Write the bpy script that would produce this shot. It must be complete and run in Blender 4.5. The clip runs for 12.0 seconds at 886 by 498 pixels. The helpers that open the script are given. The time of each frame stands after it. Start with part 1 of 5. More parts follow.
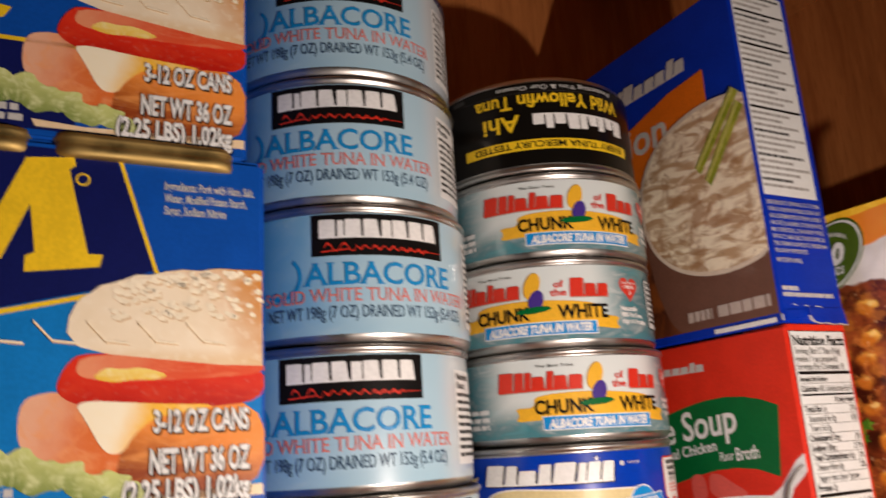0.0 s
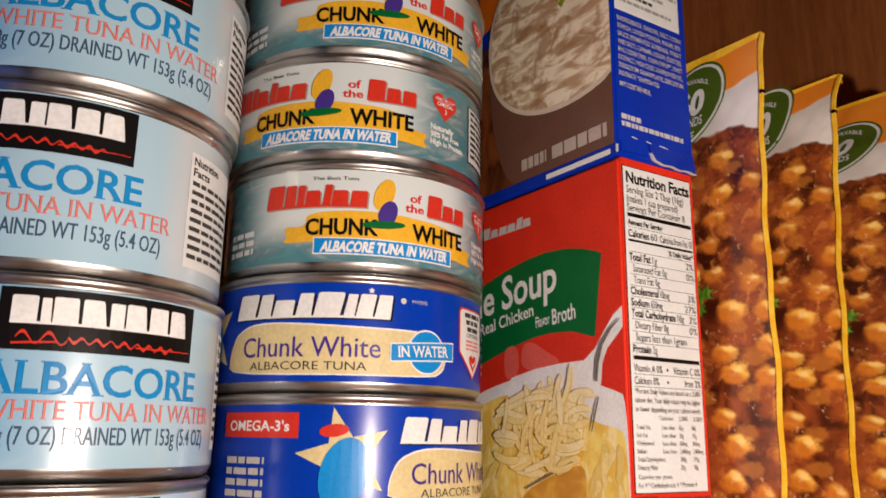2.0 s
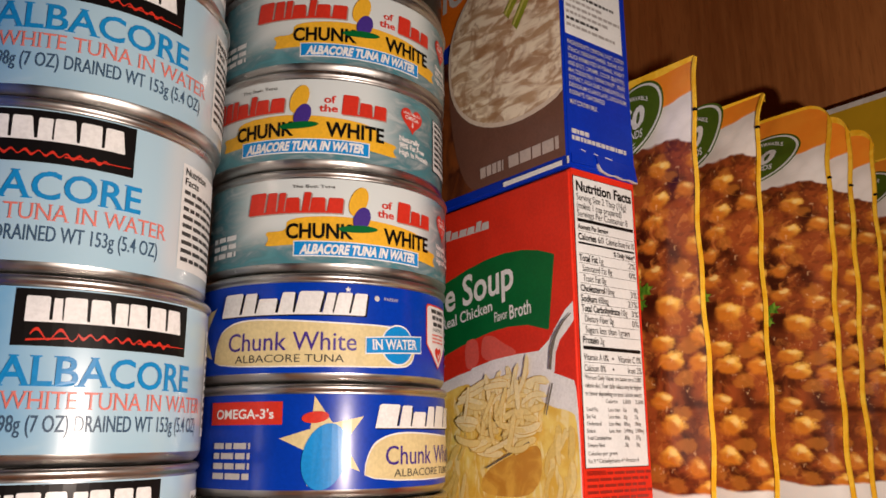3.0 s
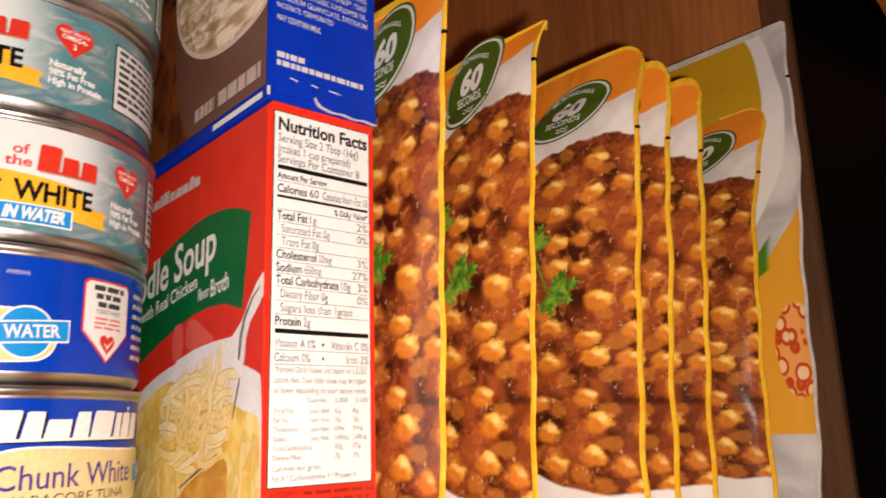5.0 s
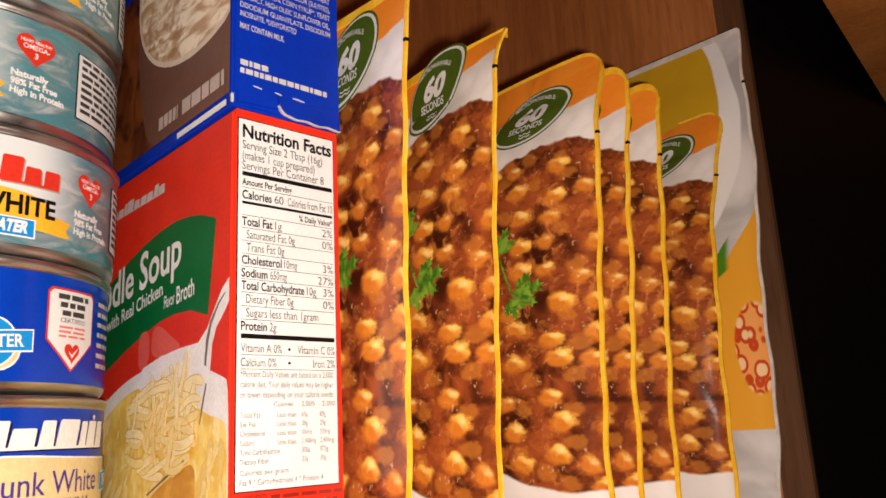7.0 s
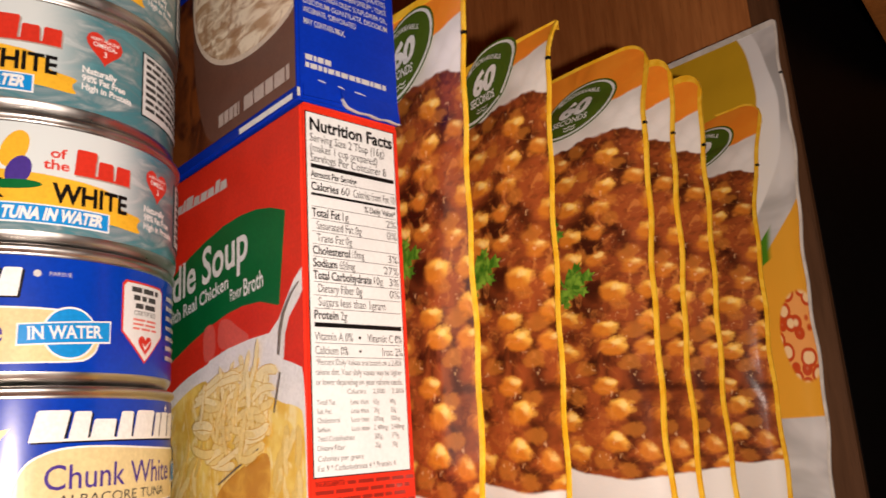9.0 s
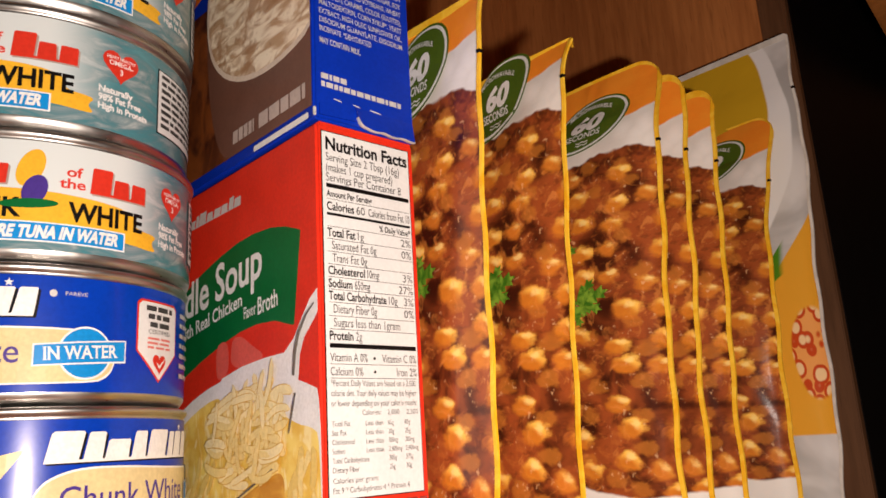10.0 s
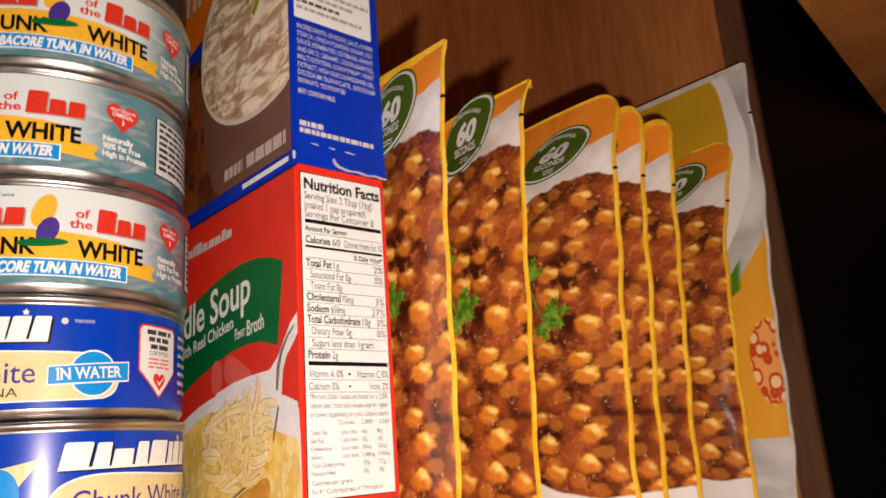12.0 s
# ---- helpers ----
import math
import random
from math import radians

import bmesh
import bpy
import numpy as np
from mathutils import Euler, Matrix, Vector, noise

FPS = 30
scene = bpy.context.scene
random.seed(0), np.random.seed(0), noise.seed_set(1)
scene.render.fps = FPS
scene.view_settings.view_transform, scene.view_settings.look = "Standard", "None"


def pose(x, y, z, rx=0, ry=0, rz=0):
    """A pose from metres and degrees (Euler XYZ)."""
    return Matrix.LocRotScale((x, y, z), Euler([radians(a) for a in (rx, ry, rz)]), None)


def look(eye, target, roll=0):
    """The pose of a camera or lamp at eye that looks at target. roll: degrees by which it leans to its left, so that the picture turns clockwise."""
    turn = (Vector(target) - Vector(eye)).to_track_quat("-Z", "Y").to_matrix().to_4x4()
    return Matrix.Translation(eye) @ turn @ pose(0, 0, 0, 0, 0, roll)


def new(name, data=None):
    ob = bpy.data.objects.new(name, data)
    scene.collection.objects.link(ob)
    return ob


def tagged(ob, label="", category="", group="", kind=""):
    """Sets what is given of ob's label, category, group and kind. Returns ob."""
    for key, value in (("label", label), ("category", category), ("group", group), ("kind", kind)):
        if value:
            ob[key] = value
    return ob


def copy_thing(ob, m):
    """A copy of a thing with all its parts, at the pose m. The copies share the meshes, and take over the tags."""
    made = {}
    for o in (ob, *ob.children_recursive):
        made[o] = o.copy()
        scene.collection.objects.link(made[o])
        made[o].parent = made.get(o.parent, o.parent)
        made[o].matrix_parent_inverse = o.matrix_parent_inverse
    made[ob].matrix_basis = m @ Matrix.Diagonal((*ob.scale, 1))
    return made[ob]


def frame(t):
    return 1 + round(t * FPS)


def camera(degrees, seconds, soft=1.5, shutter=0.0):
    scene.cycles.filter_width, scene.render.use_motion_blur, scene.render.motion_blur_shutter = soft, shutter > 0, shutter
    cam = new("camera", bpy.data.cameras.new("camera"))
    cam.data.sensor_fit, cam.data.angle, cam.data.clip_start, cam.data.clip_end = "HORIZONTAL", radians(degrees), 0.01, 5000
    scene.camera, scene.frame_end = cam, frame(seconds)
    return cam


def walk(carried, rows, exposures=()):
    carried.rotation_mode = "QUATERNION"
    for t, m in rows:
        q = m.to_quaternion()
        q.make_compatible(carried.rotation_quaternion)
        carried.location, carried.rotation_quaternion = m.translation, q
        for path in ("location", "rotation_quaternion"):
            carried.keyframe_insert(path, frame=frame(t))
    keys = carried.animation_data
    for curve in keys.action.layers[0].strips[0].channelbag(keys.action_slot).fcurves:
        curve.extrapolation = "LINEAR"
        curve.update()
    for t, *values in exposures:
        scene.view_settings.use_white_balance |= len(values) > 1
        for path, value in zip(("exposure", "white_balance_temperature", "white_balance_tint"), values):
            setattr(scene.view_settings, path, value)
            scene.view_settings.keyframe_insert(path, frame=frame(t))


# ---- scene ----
import collections

# Camera: metres; x along the shelf, y into the cabinet, z up from the shelf board.
cam = camera(59.0, 12.0, soft=1.6, shutter=0.5)
ROWS = [
    (0.0, -0.0001, -0.0208, 0.1054, -27.18, 14.35, 3.56),
    (0.5, 0.0147, -0.0286, 0.0710, -29.04, 13.86, 2.60),
    (1.0, 0.0457, -0.0117, 0.0522, -29.48, 13.54, 0.81),
    (1.5, 0.0861, 0.0134, 0.0635, -30.32, 13.84, -0.66),
    (2.0, 0.0786, 0.0135, 0.0573, -32.75, 13.65, -0.84),
    (2.5, 0.0684, -0.0009, 0.0517, -35.61, 13.69, -0.18),
    (3.0, 0.0588, -0.0011, 0.0536, -36.81, 13.39, 0.27),
    (3.5, 0.0643, -0.0040, 0.0508, -37.24, 13.42, 0.49),
    (3.7, 0.0797, -0.0051, 0.0370, -36.73, 12.32, 0.03),
    (5.3, 0.1552, 0.0013, 0.0581, -41.38, 13.16, 2.11),
    (5.5, 0.1552, 0.0014, 0.0571, -41.74, 13.34, 2.34),
    (6.0, 0.1552, 0.0006, 0.0535, -42.16, 13.47, 2.58),
    (6.5, 0.1536, 0.0017, 0.0556, -42.43, 13.31, 2.68),
    (7.0, 0.1517, -0.0032, 0.0546, -42.43, 13.30, 2.87),
    (7.2, 0.1490, -0.0047, 0.0537, -42.19, 13.45, 2.91),
    (8.8, 0.1417, 0.0016, 0.0511, -41.60, 13.43, 3.74),
    (9.0, 0.1387, 0.0062, 0.0504, -41.65, 13.72, 3.67),
    (9.5, 0.1338, 0.0090, 0.0538, -41.60, 13.67, 3.44),
    (10.0, 0.1360, 0.0078, 0.0553, -41.52, 13.94, 3.31),
    (10.5, 0.1390, 0.0081, 0.0567, -41.44, 14.28, 3.59),
    (11.0, 0.1317, 0.0062, 0.0576, -41.13, 14.63, 3.60),
    (11.5, 0.1327, 0.0025, 0.0556, -40.93, 14.63, 3.57),
    (12.0, 0.1281, -0.0205, 0.0532, -40.67, 14.68, 4.01),
]
PATH = [(t, pose(x, y, z, 90 + pitch, roll, yaw)) for t, x, y, z, yaw, pitch, roll in ROWS]
PATH.insert(1, (0.3, look((0.0115, -0.0305, 0.086), (0.930, 1.662, 0.620), -3.2)))
PATH.insert(3, (0.6, look((0.0165, -0.0278, 0.0665), (0.975, 1.660, 0.545), -2.4)))
walk(cam, PATH,
     exposures=[(0.0, 0.12), (1.0, 0.14), (2.5, -0.04), (3.7, 0.05), (5.3, 0.5), (7.2, 0.46), (8.8, 0.29), (12.0, 0.33)])

# ---- light: a dark kitchen, lit by one small hand-held lamp in front of the shelf ----
world = bpy.data.worlds.new("night_room")
scene.world = world
world.use_nodes = True
world.node_tree.nodes["Background"].inputs["Color"].default_value = (1.0, 0.72, 0.45, 1)
world.node_tree.nodes["Background"].inputs["Strength"].default_value = 0.02
torch = bpy.data.lights.new("torch_light", "POINT")
torch.energy, torch.color, torch.shadow_soft_size = 2.85, (1.0, 0.82, 0.71), 0.004
new("torch_light", torch).matrix_world = pose(0.154, -0.015, 0.045)


# ---- materials ----
class Graph:
    """A material with a Principled shader, and short ways to add nodes to it."""

    def __init__(self, name, rough=0.5, metal=0.0, coat=0.0, spec=0.5):
        self.mat = bpy.data.materials.new(name)
        self.mat.use_nodes = True
        self.tree = self.mat.node_tree
        self.bsdf = self.tree.nodes["Principled BSDF"]
        for key, value in (("Roughness", rough), ("Metallic", metal), ("Coat Weight", coat), ("Coat Roughness", 0.2), ("Specular IOR Level", spec)):
            self.bsdf.inputs[key].default_value = value

    def put(self, socket, value):
        if isinstance(value, bpy.types.NodeSocket):
            self.tree.links.new(value, socket)
        elif isinstance(value, tuple) and len(value) == 3 and socket.type == "RGBA":
            socket.default_value = (*value, 1)
        else:
            socket.default_value = value

    def node(self, kind, out=0, settings=(), **given):
        n = self.tree.nodes.new("ShaderNode" + kind)
        for key, value in settings:
            setattr(n, key, value)
        for key, value in given.items():
            self.put(n.inputs[key.replace("_", " ")], value)
        return n.outputs[out]

    def math(self, op, a, b=0.0, clamp=False):
        n = self.tree.nodes.new("ShaderNodeMath")
        n.operation, n.use_clamp = op, clamp
        self.put(n.inputs[0], a)
        self.put(n.inputs[1], b)
        return n.outputs[0]

    def step(self, value, lo, hi):
        n = self.tree.nodes.new("ShaderNodeMapRange")
        n.interpolation_type = "SMOOTHSTEP"
        self.put(n.inputs["Value"], value)
        n.inputs["From Min"].default_value, n.inputs["From Max"].default_value = lo, hi
        return n.outputs[0]

    def mix(self, fac, a, b, blend="MIX"):
        n = self.tree.nodes.new("ShaderNodeMix")
        n.data_type, n.blend_type = "RGBA", blend
        self.put(n.inputs["Factor"], fac)
        self.put(n.inputs[6], a)
        self.put(n.inputs[7], b)
        return n.outputs[2]

    def coords(self, which="Object"):
        return self.tree.nodes.new("ShaderNodeTexCoord").outputs[which]

    def uv(self):
        n = self.tree.nodes.new("ShaderNodeSeparateXYZ")
        self.tree.links.new(self.coords("UV"), n.inputs[0])
        return n.outputs[0], n.outputs[1]

    def scaled(self, vec, s):
        n = self.tree.nodes.new("ShaderNodeMapping")
        self.tree.links.new(vec, n.inputs["Vector"])
        n.inputs["Scale"].default_value = s
        return n.outputs[0]

    def noise(self, vec, scale, detail=3.0, rough=0.55, dist=0.0):
        return self.node("TexNoise", Vector=vec, Scale=scale, Detail=detail, Roughness=rough, Distortion=dist)

    def bump(self, height, strength, dist=0.001):
        self.put(self.bsdf.inputs["Normal"], self.node("Bump", Height=height, Strength=strength, Distance=dist))

    def colour(self, value):
        self.put(self.bsdf.inputs["Base Color"], value)
        return self.mat


def tint(c, k):
    return tuple(min(1.0, v * k) for v in c)


def ink(name, c, rough=0.38, coat=0.2, var=0.1, spec=0.25):
    """Printing ink on card or tin, slightly mottled."""
    g = Graph(name, rough, 0.0, coat, spec)
    o = g.coords()
    f = g.mix(0.5, g.noise(o, 90.0), g.noise(o, 900.0, 2.0))
    g.bump(g.noise(o, 260.0, 2.0), 0.06, 0.0004)
    return g.colour(g.mix(g.step(f, 0.35, 0.65), tint(c, 1 - var), tint(c, 1 + var * 0.6)))


def steel(name, c, rough):
    g = Graph(name, rough, 1.0)
    o = g.coords()
    streak = g.noise(g.scaled(o, (60, 60, 1200)), 1.0, 2.0)
    g.bump(streak, 0.05, 0.0003)
    n = g.step(g.noise(o, 120.0), 0.2, 0.8)
    r = g.node("MapRange", Value=n, To_Min=rough * 0.75, To_Max=rough * 1.25)
    g.put(g.bsdf.inputs["Roughness"], r)
    return g.colour(g.mix(g.step(streak, 0.3, 0.7), tint(c, 0.86), tint(c, 1.08)))


def wood(name, dark, light, rough=0.45, across=(14, 14, 1.3)):
    g = Graph(name, rough, 0.0, 0.06, 0.25)
    o = g.coords()
    broad = g.noise(g.scaled(o, across), 1.6, 4.0, 0.6, 0.6)
    fine = g.noise(g.scaled(o, tuple(v * 14 for v in across)), 1.4, 3.0, 0.6)
    pores = g.noise(g.scaled(o, tuple(v * 50 for v in across)), 1.0, 2.0)
    f = g.math("ADD", g.math("MULTIPLY", broad, 0.62), g.math("MULTIPLY", fine, 0.38))
    c = g.mix(g.step(f, 0.30, 0.70), dark, light)
    c = g.mix(g.math("MULTIPLY", g.step(pores, 0.56, 0.72), 0.35), c, tint(dark, 0.6))
    g.bump(g.math("ADD", fine, pores), 0.12, 0.0004)
    return g.colour(c)


def plaster(name, c):
    g = Graph(name, 0.85)
    o = g.coords()
    g.bump(g.noise(o, 30.0), 0.2, 0.002)
    return g.colour(g.mix(g.noise(o, 3.0), tint(c, 0.9), tint(c, 1.08)))


def tuna_blue_label():
    g = Graph("sky_blue_tin_print", 0.3, 0.0, 1.0, 0.5)
    u, v = g.uv()
    o = g.coords()
    cloud = g.noise(g.scaled(g.coords("UV"), (26, 52, 1)), 1.0, 4.0, 0.55, 1.2)
    left = g.step(g.math("ADD", u, g.math("MULTIPLY", cloud, 0.03)), 0.018, -0.042)
    base = g.mix(left, (0.40, 0.60, 0.73), (0.040, 0.32, 0.64))
    base = g.mix(g.math("MULTIPLY", g.step(cloud, 0.55, 0.75), 0.45), base, (0.58, 0.71, 0.79))
    base = g.mix(g.step(u, 0.030, 0.040), base, (0.54, 0.62, 0.67))
    base = g.mix(g.math("MULTIPLY", g.step(v, 0.010, 0.003), 0.25), base, (0.30, 0.52, 0.66))
    g.bump(g.noise(o, 300.0, 2.0), 0.04, 0.0003)
    return g.colour(base)


def teal_label():
    g = Graph("teal_and_white_tin_print", 0.3, 0.0, 1.0, 0.5)
    u, v = g.uv()
    wave = g.noise(g.scaled(g.coords("UV"), (60, 160, 1)), 1.0, 4.0, 0.6, 1.5)
    edge = g.math("MAXIMUM", g.step(g.math("ABSOLUTE", g.math("SUBTRACT", u, 0.002)), 0.026, 0.046), g.step(v, 0.017, 0.006))
    edge = g.math("MULTIPLY", edge, g.step(wave, 0.05, 0.6), True)
    water = g.mix(g.step(wave, 0.3, 0.75), (0.008, 0.095, 0.13), (0.085, 0.29, 0.34))
    return g.colour(g.mix(edge, (0.68, 0.75, 0.76), water))


def curry_print():
    """Printed photograph on a plastic pouch: orange head, rice, chickpeas in sauce, pale foot, orange base."""
    g = Graph("glossy_pouch_print", 0.30, 0.0, 0.35, 0.4)
    g.bsdf.inputs["Coat Roughness"].default_value = 0.12
    u, v = g.uv()
    uvv = g.coords("UV")
    wob = g.math("SUBTRACT", g.math("MULTIPLY", g.noise(uvv, 110.0, 2.0), 0.0056), 0.0028)
    lump = g.noise(g.scaled(uvv, (200, 300, 1)), 1.0, 3.0, 0.55)
    mid = g.noise(uvv, 55.0, 3.0, 0.6, 0.8)
    def cells(vec, out=0):
        return g.node("TexVoronoi", out, settings=(("voronoi_dimensions", "2D"),), Vector=vec, Scale=1.0, Randomness=0.56)

    def moved(vec, by):
        n = g.tree.nodes.new("ShaderNodeVectorMath")
        n.operation = "ADD"
        g.put(n.inputs[0], vec)
        n.inputs[1].default_value = by
        return n.outputs[0]

    wander = g.node("TexNoise", 1, Vector=uvv, Scale=120.0, Detail=2.0)
    shift = g.tree.nodes.new("ShaderNodeVectorMath")
    shift.operation = "MULTIPLY_ADD"
    g.put(shift.inputs[0], wander)
    shift.inputs[1].default_value = (0.20, 0.24, 0.0)
    g.put(shift.inputs[2], g.scaled(uvv, (66, 94, 1)))
    shift = shift.outputs[0]
    vor, kind = cells(shift), g.node("SeparateColor", Color=cells(shift, 1))
    vor2 = cells(moved(shift, (0.10, -0.13, 0.0)))
    round_ = g.step(g.math("SUBTRACT", vor, vor2), -0.12, 0.11)
    ragged = g.math("MULTIPLY", g.math("SUBTRACT", lump, 0.5), 0.40)
    d = g.math("ADD", g.math("ADD", vor, ragged), g.math("MULTIPLY", kind, 0.10))
    deep = g.step(g.noise(uvv, 64.0, 3.0, 0.55, 0.6), 0.34, 0.62)
    sauce = g.mix(deep, (0.046, 0.009, 0.004), (0.33, 0.074, 0.019))
    sauce = g.mix(g.math("MULTIPLY", g.step(g.noise(uvv, 150.0, 3.0, 0.6, 0.8), 0.54, 0.68), 0.5), sauce, (0.50, 0.150, 0.032))
    sauce = g.mix(g.math("MULTIPLY", g.step(lump, 0.47, 0.33), 0.5), sauce, (0.075, 0.012, 0.005))
    sunk = g.math("ADD", cells(moved(shift, (7.43, 3.61, 0.0))), ragged)
    sauce = g.mix(g.math("MULTIPLY", g.step(sunk, 0.30, 0.16), 0.55), sauce, (0.58, 0.20, 0.030))
    sauce = g.mix(g.math("MULTIPLY", g.step(d, 0.46, 0.30), 0.30), sauce, (0.52, 0.140, 0.022))
    pea = g.mix(round_, (0.60, 0.19, 0.020), (1.0, 0.58, 0.10))
    pea = g.mix(g.math("MULTIPLY", g.step(kind, 0.45, 0.75), 0.6), pea, (0.56, 0.17, 0.024))
    pea = g.mix(g.math("MULTIPLY", g.step(lump, 0.46, 0.66), 0.35), pea, (0.74, 0.28, 0.03))
    pea = g.mix(g.math("MULTIPLY", g.step(g.math("ADD", vor2, ragged), 0.16, 0.02), 0.70), pea, (1.0, 0.74, 0.27))
    food = g.mix(g.step(d, 0.40, 0.23), sauce, pea)
    # Glints and sheen painted into the food colour: pale flecks, then orange gloss.
    fleck = g.noise(g.scaled(uvv, (330, 300, 1)), 1.0, 2.0)
    food = g.mix(g.math("MULTIPLY", g.step(fleck, 0.63, 0.72), 0.38), food, (0.98, 0.62, 0.32))
    gloss = g.noise(g.scaled(moved(uvv, (0.31, 0.17, 0.0)), (120, 120, 1)), 1.0, 3.0, 0.6, 1.4)
    food = g.mix(g.math("MULTIPLY", g.step(gloss, 0.55, 0.70), 0.48), food, (0.74, 0.27, 0.062))
    rice = g.node("TexVoronoi", Vector=uvv, Scale=110.0, Randomness=1.0)
    rice = g.mix(g.step(rice, 0.1, 0.75), (0.93, 0.91, 0.88), (0.78, 0.76, 0.72))
    du = g.math("SUBTRACT", u, 0.020)
    arch = g.math("SUBTRACT", 0.1590, g.math("MULTIPLY", g.math("MULTIPLY", du, du), 9.0))
    top = g.step(g.math("SUBTRACT", g.math("ADD", v, wob), arch), -0.0006, 0.0006)
    du2 = g.math("SUBTRACT", u, 0.012)
    bowl = g.math("ADD", 0.034, g.math("MULTIPLY", g.math("MULTIPLY", du2, du2), 8.0))
    low = g.step(g.math("SUBTRACT", bowl, g.math("ADD", v, g.math("MULTIPLY", wob, 0.4))), -0.0006, 0.0006)
    head = g.mix(g.noise(uvv, 60.0), (0.92, 0.21, 0.014), (1.0, 0.40, 0.04))
    c = g.mix(top, food, rice)
    c = g.mix(low, c, (0.84, 0.82, 0.78))
    line = g.math("SUBTRACT", 0.1752, g.math("MULTIPLY", u, 0.16))
    c = g.mix(g.step(g.math("SUBTRACT", g.math("ADD", v, g.math("MULTIPLY", wob, 0.5)), line), -0.0005, 0.0005), c, head)
    c = g.mix(g.step(v, 0.0125, 0.0115), c, (0.70, 0.20, 0.03))
    crease = g.noise(g.scaled(uvv, (40, 20, 1)), 1.0, 1.5, 0.45, 0.6)
    fold = g.step(g.math("ABSOLUTE", g.math("SUBTRACT", g.noise(g.scaled(uvv, (34, 11, 1)), 1.0, 0.5, 0.4, 1.6), 0.5)), 0.10, 0.0)
    fold = g.math("MULTIPLY", fold, g.step(g.noise(uvv, 22.0, 2.0), 0.5, 0.66))
    relief = g.math("ADD", crease, g.math("MULTIPLY", lump, 0.07))
    g.bump(g.math("ADD", relief, g.math("MULTIPLY", fold, 0.18)), 0.62, 0.0034)
    return g.colour(c)


def rice_bag_print():
    g = Graph("silver_rice_bag_print", 0.3, 0.0, 0.3, 0.5)
    u, v = g.uv()
    uvv = g.coords("UV")

    def disc(cu, cv, ru, rv, soft=0.02):
        a = g.math("DIVIDE", g.math("SUBTRACT", u, cu), ru)
        b = g.math("DIVIDE", g.math("SUBTRACT", v, cv), rv)
        return g.step(g.math("ADD", g.math("MULTIPLY", a, a), g.math("MULTIPLY", b, b)), 1 + soft, 1 - soft)

    c = g.mix(g.step(g.noise(uvv, 28.0, 3.0, 0.5, 0.8), 0.35, 0.65), (0.40, 0.40, 0.40), (0.68, 0.68, 0.68))
    c = g.mix(disc(0.062, 0.190, 0.058, 0.078), c, (0.76, 0.77, 0.78))
    c = g.mix(disc(0.068, 0.202, 0.055, 0.060), c, (0.56, 0.34, 0.015))
    lower = g.math("MULTIPLY", g.step(g.math("ADD", v, g.math("MULTIPLY", u, 1.6)), 0.1450, 0.1440), g.step(v, 0.0495, 0.0505))
    c = g.mix(lower, c, (0.74, 0.36, 0.03))
    leafy = g.math("MULTIPLY", g.step(g.math("ADD", v, g.math("MULTIPLY", u, 1.6)), 0.1540, 0.1535), g.step(g.math("ADD", v, g.math("MULTIPLY", u, 0.7)), 0.1265, 0.1275))
    leafy = g.math("MULTIPLY", leafy, g.step(u, 0.012, 0.015))
    c = g.mix(leafy, c, (0.06, 0.22, 0.01))
    nuts = g.node("TexVoronoi", Vector=g.scaled(uvv, (230, 150, 1)), Scale=1.0, Randomness=0.9)
    nut = g.mix(g.step(nuts, 0.34, 0.46), (0.84, 0.60, 0.32), (0.52, 0.060, 0.010))
    nut = g.mix(g.step(nuts, 0.58, 0.66), nut, (0.80, 0.36, 0.10))
    c = g.mix(disc(0.005, 0.083, 0.0085, 0.019, 0.12), c, nut)
    crease = g.noise(g.scaled(uvv, (26, 12, 1)), 1.0, 3.0, 0.6, 1.0)
    g.bump(crease, 0.4, 0.003)
    return g.colour(c)


def noodle_print():
    """White bowl with noodles and golden broth, as printed on the carton."""
    g = Graph("noodle_photo_print", 0.38, 0.0, 0.2, 0.4)
    uvv = g.coords("UV")
    w2 = g.noise(uvv, 110.0, 3.0)
    u, v = g.uv()
    strand = g.noise(g.scaled(uvv, (260, 110, 1)), 1.0, 3.0, 0.5, 1.2)
    c = g.mix(g.step(w2, 0.35, 0.65), (0.76, 0.48, 0.06), (0.88, 0.68, 0.16))
    c = g.mix(g.math("MULTIPLY", g.step(strand, 0.50, 0.64), 0.7), c, (0.90, 0.80, 0.42))
    shade = g.math("MULTIPLY", g.step(u, 0.046, 0.030), g.step(v, 0.062, 0.040))
    return g.colour(g.mix(g.math("MULTIPLY", shade, 0.6), c, (0.46, 0.26, 0.06)))


def meat_print():
    """Browned onion dip in a bowl, as printed on the carton."""
    g = Graph("creamy_dip_photo_print", 0.38, 0.0, 0.2, 0.4)
    uvv = g.coords("UV")
    turned = g.tree.nodes.new("ShaderNodeMapping")
    g.put(turned.inputs["Vector"], uvv)
    turned.inputs["Rotation"].default_value = (0, 0, 0.7)
    turned.inputs["Scale"].default_value = (70, 210, 1)
    strand = g.noise(turned.outputs[0], 1.0, 3.0, 0.5, 1.1)
    broad = g.noise(uvv, 75.0, 3.0, 0.6, 0.8)
    c = g.mix(g.step(strand, 0.36, 0.60), (0.50, 0.33, 0.19), (0.92, 0.82, 0.64))
    c = g.mix(g.math("MULTIPLY", g.step(broad, 0.50, 0.36), 0.75), c, (0.34, 0.17, 0.07))
    return g.colour(g.mix(g.math("MULTIPLY", g.step(g.noise(uvv, 300.0), 0.60, 0.72), 0.35), c, (0.24, 0.12, 0.05)))


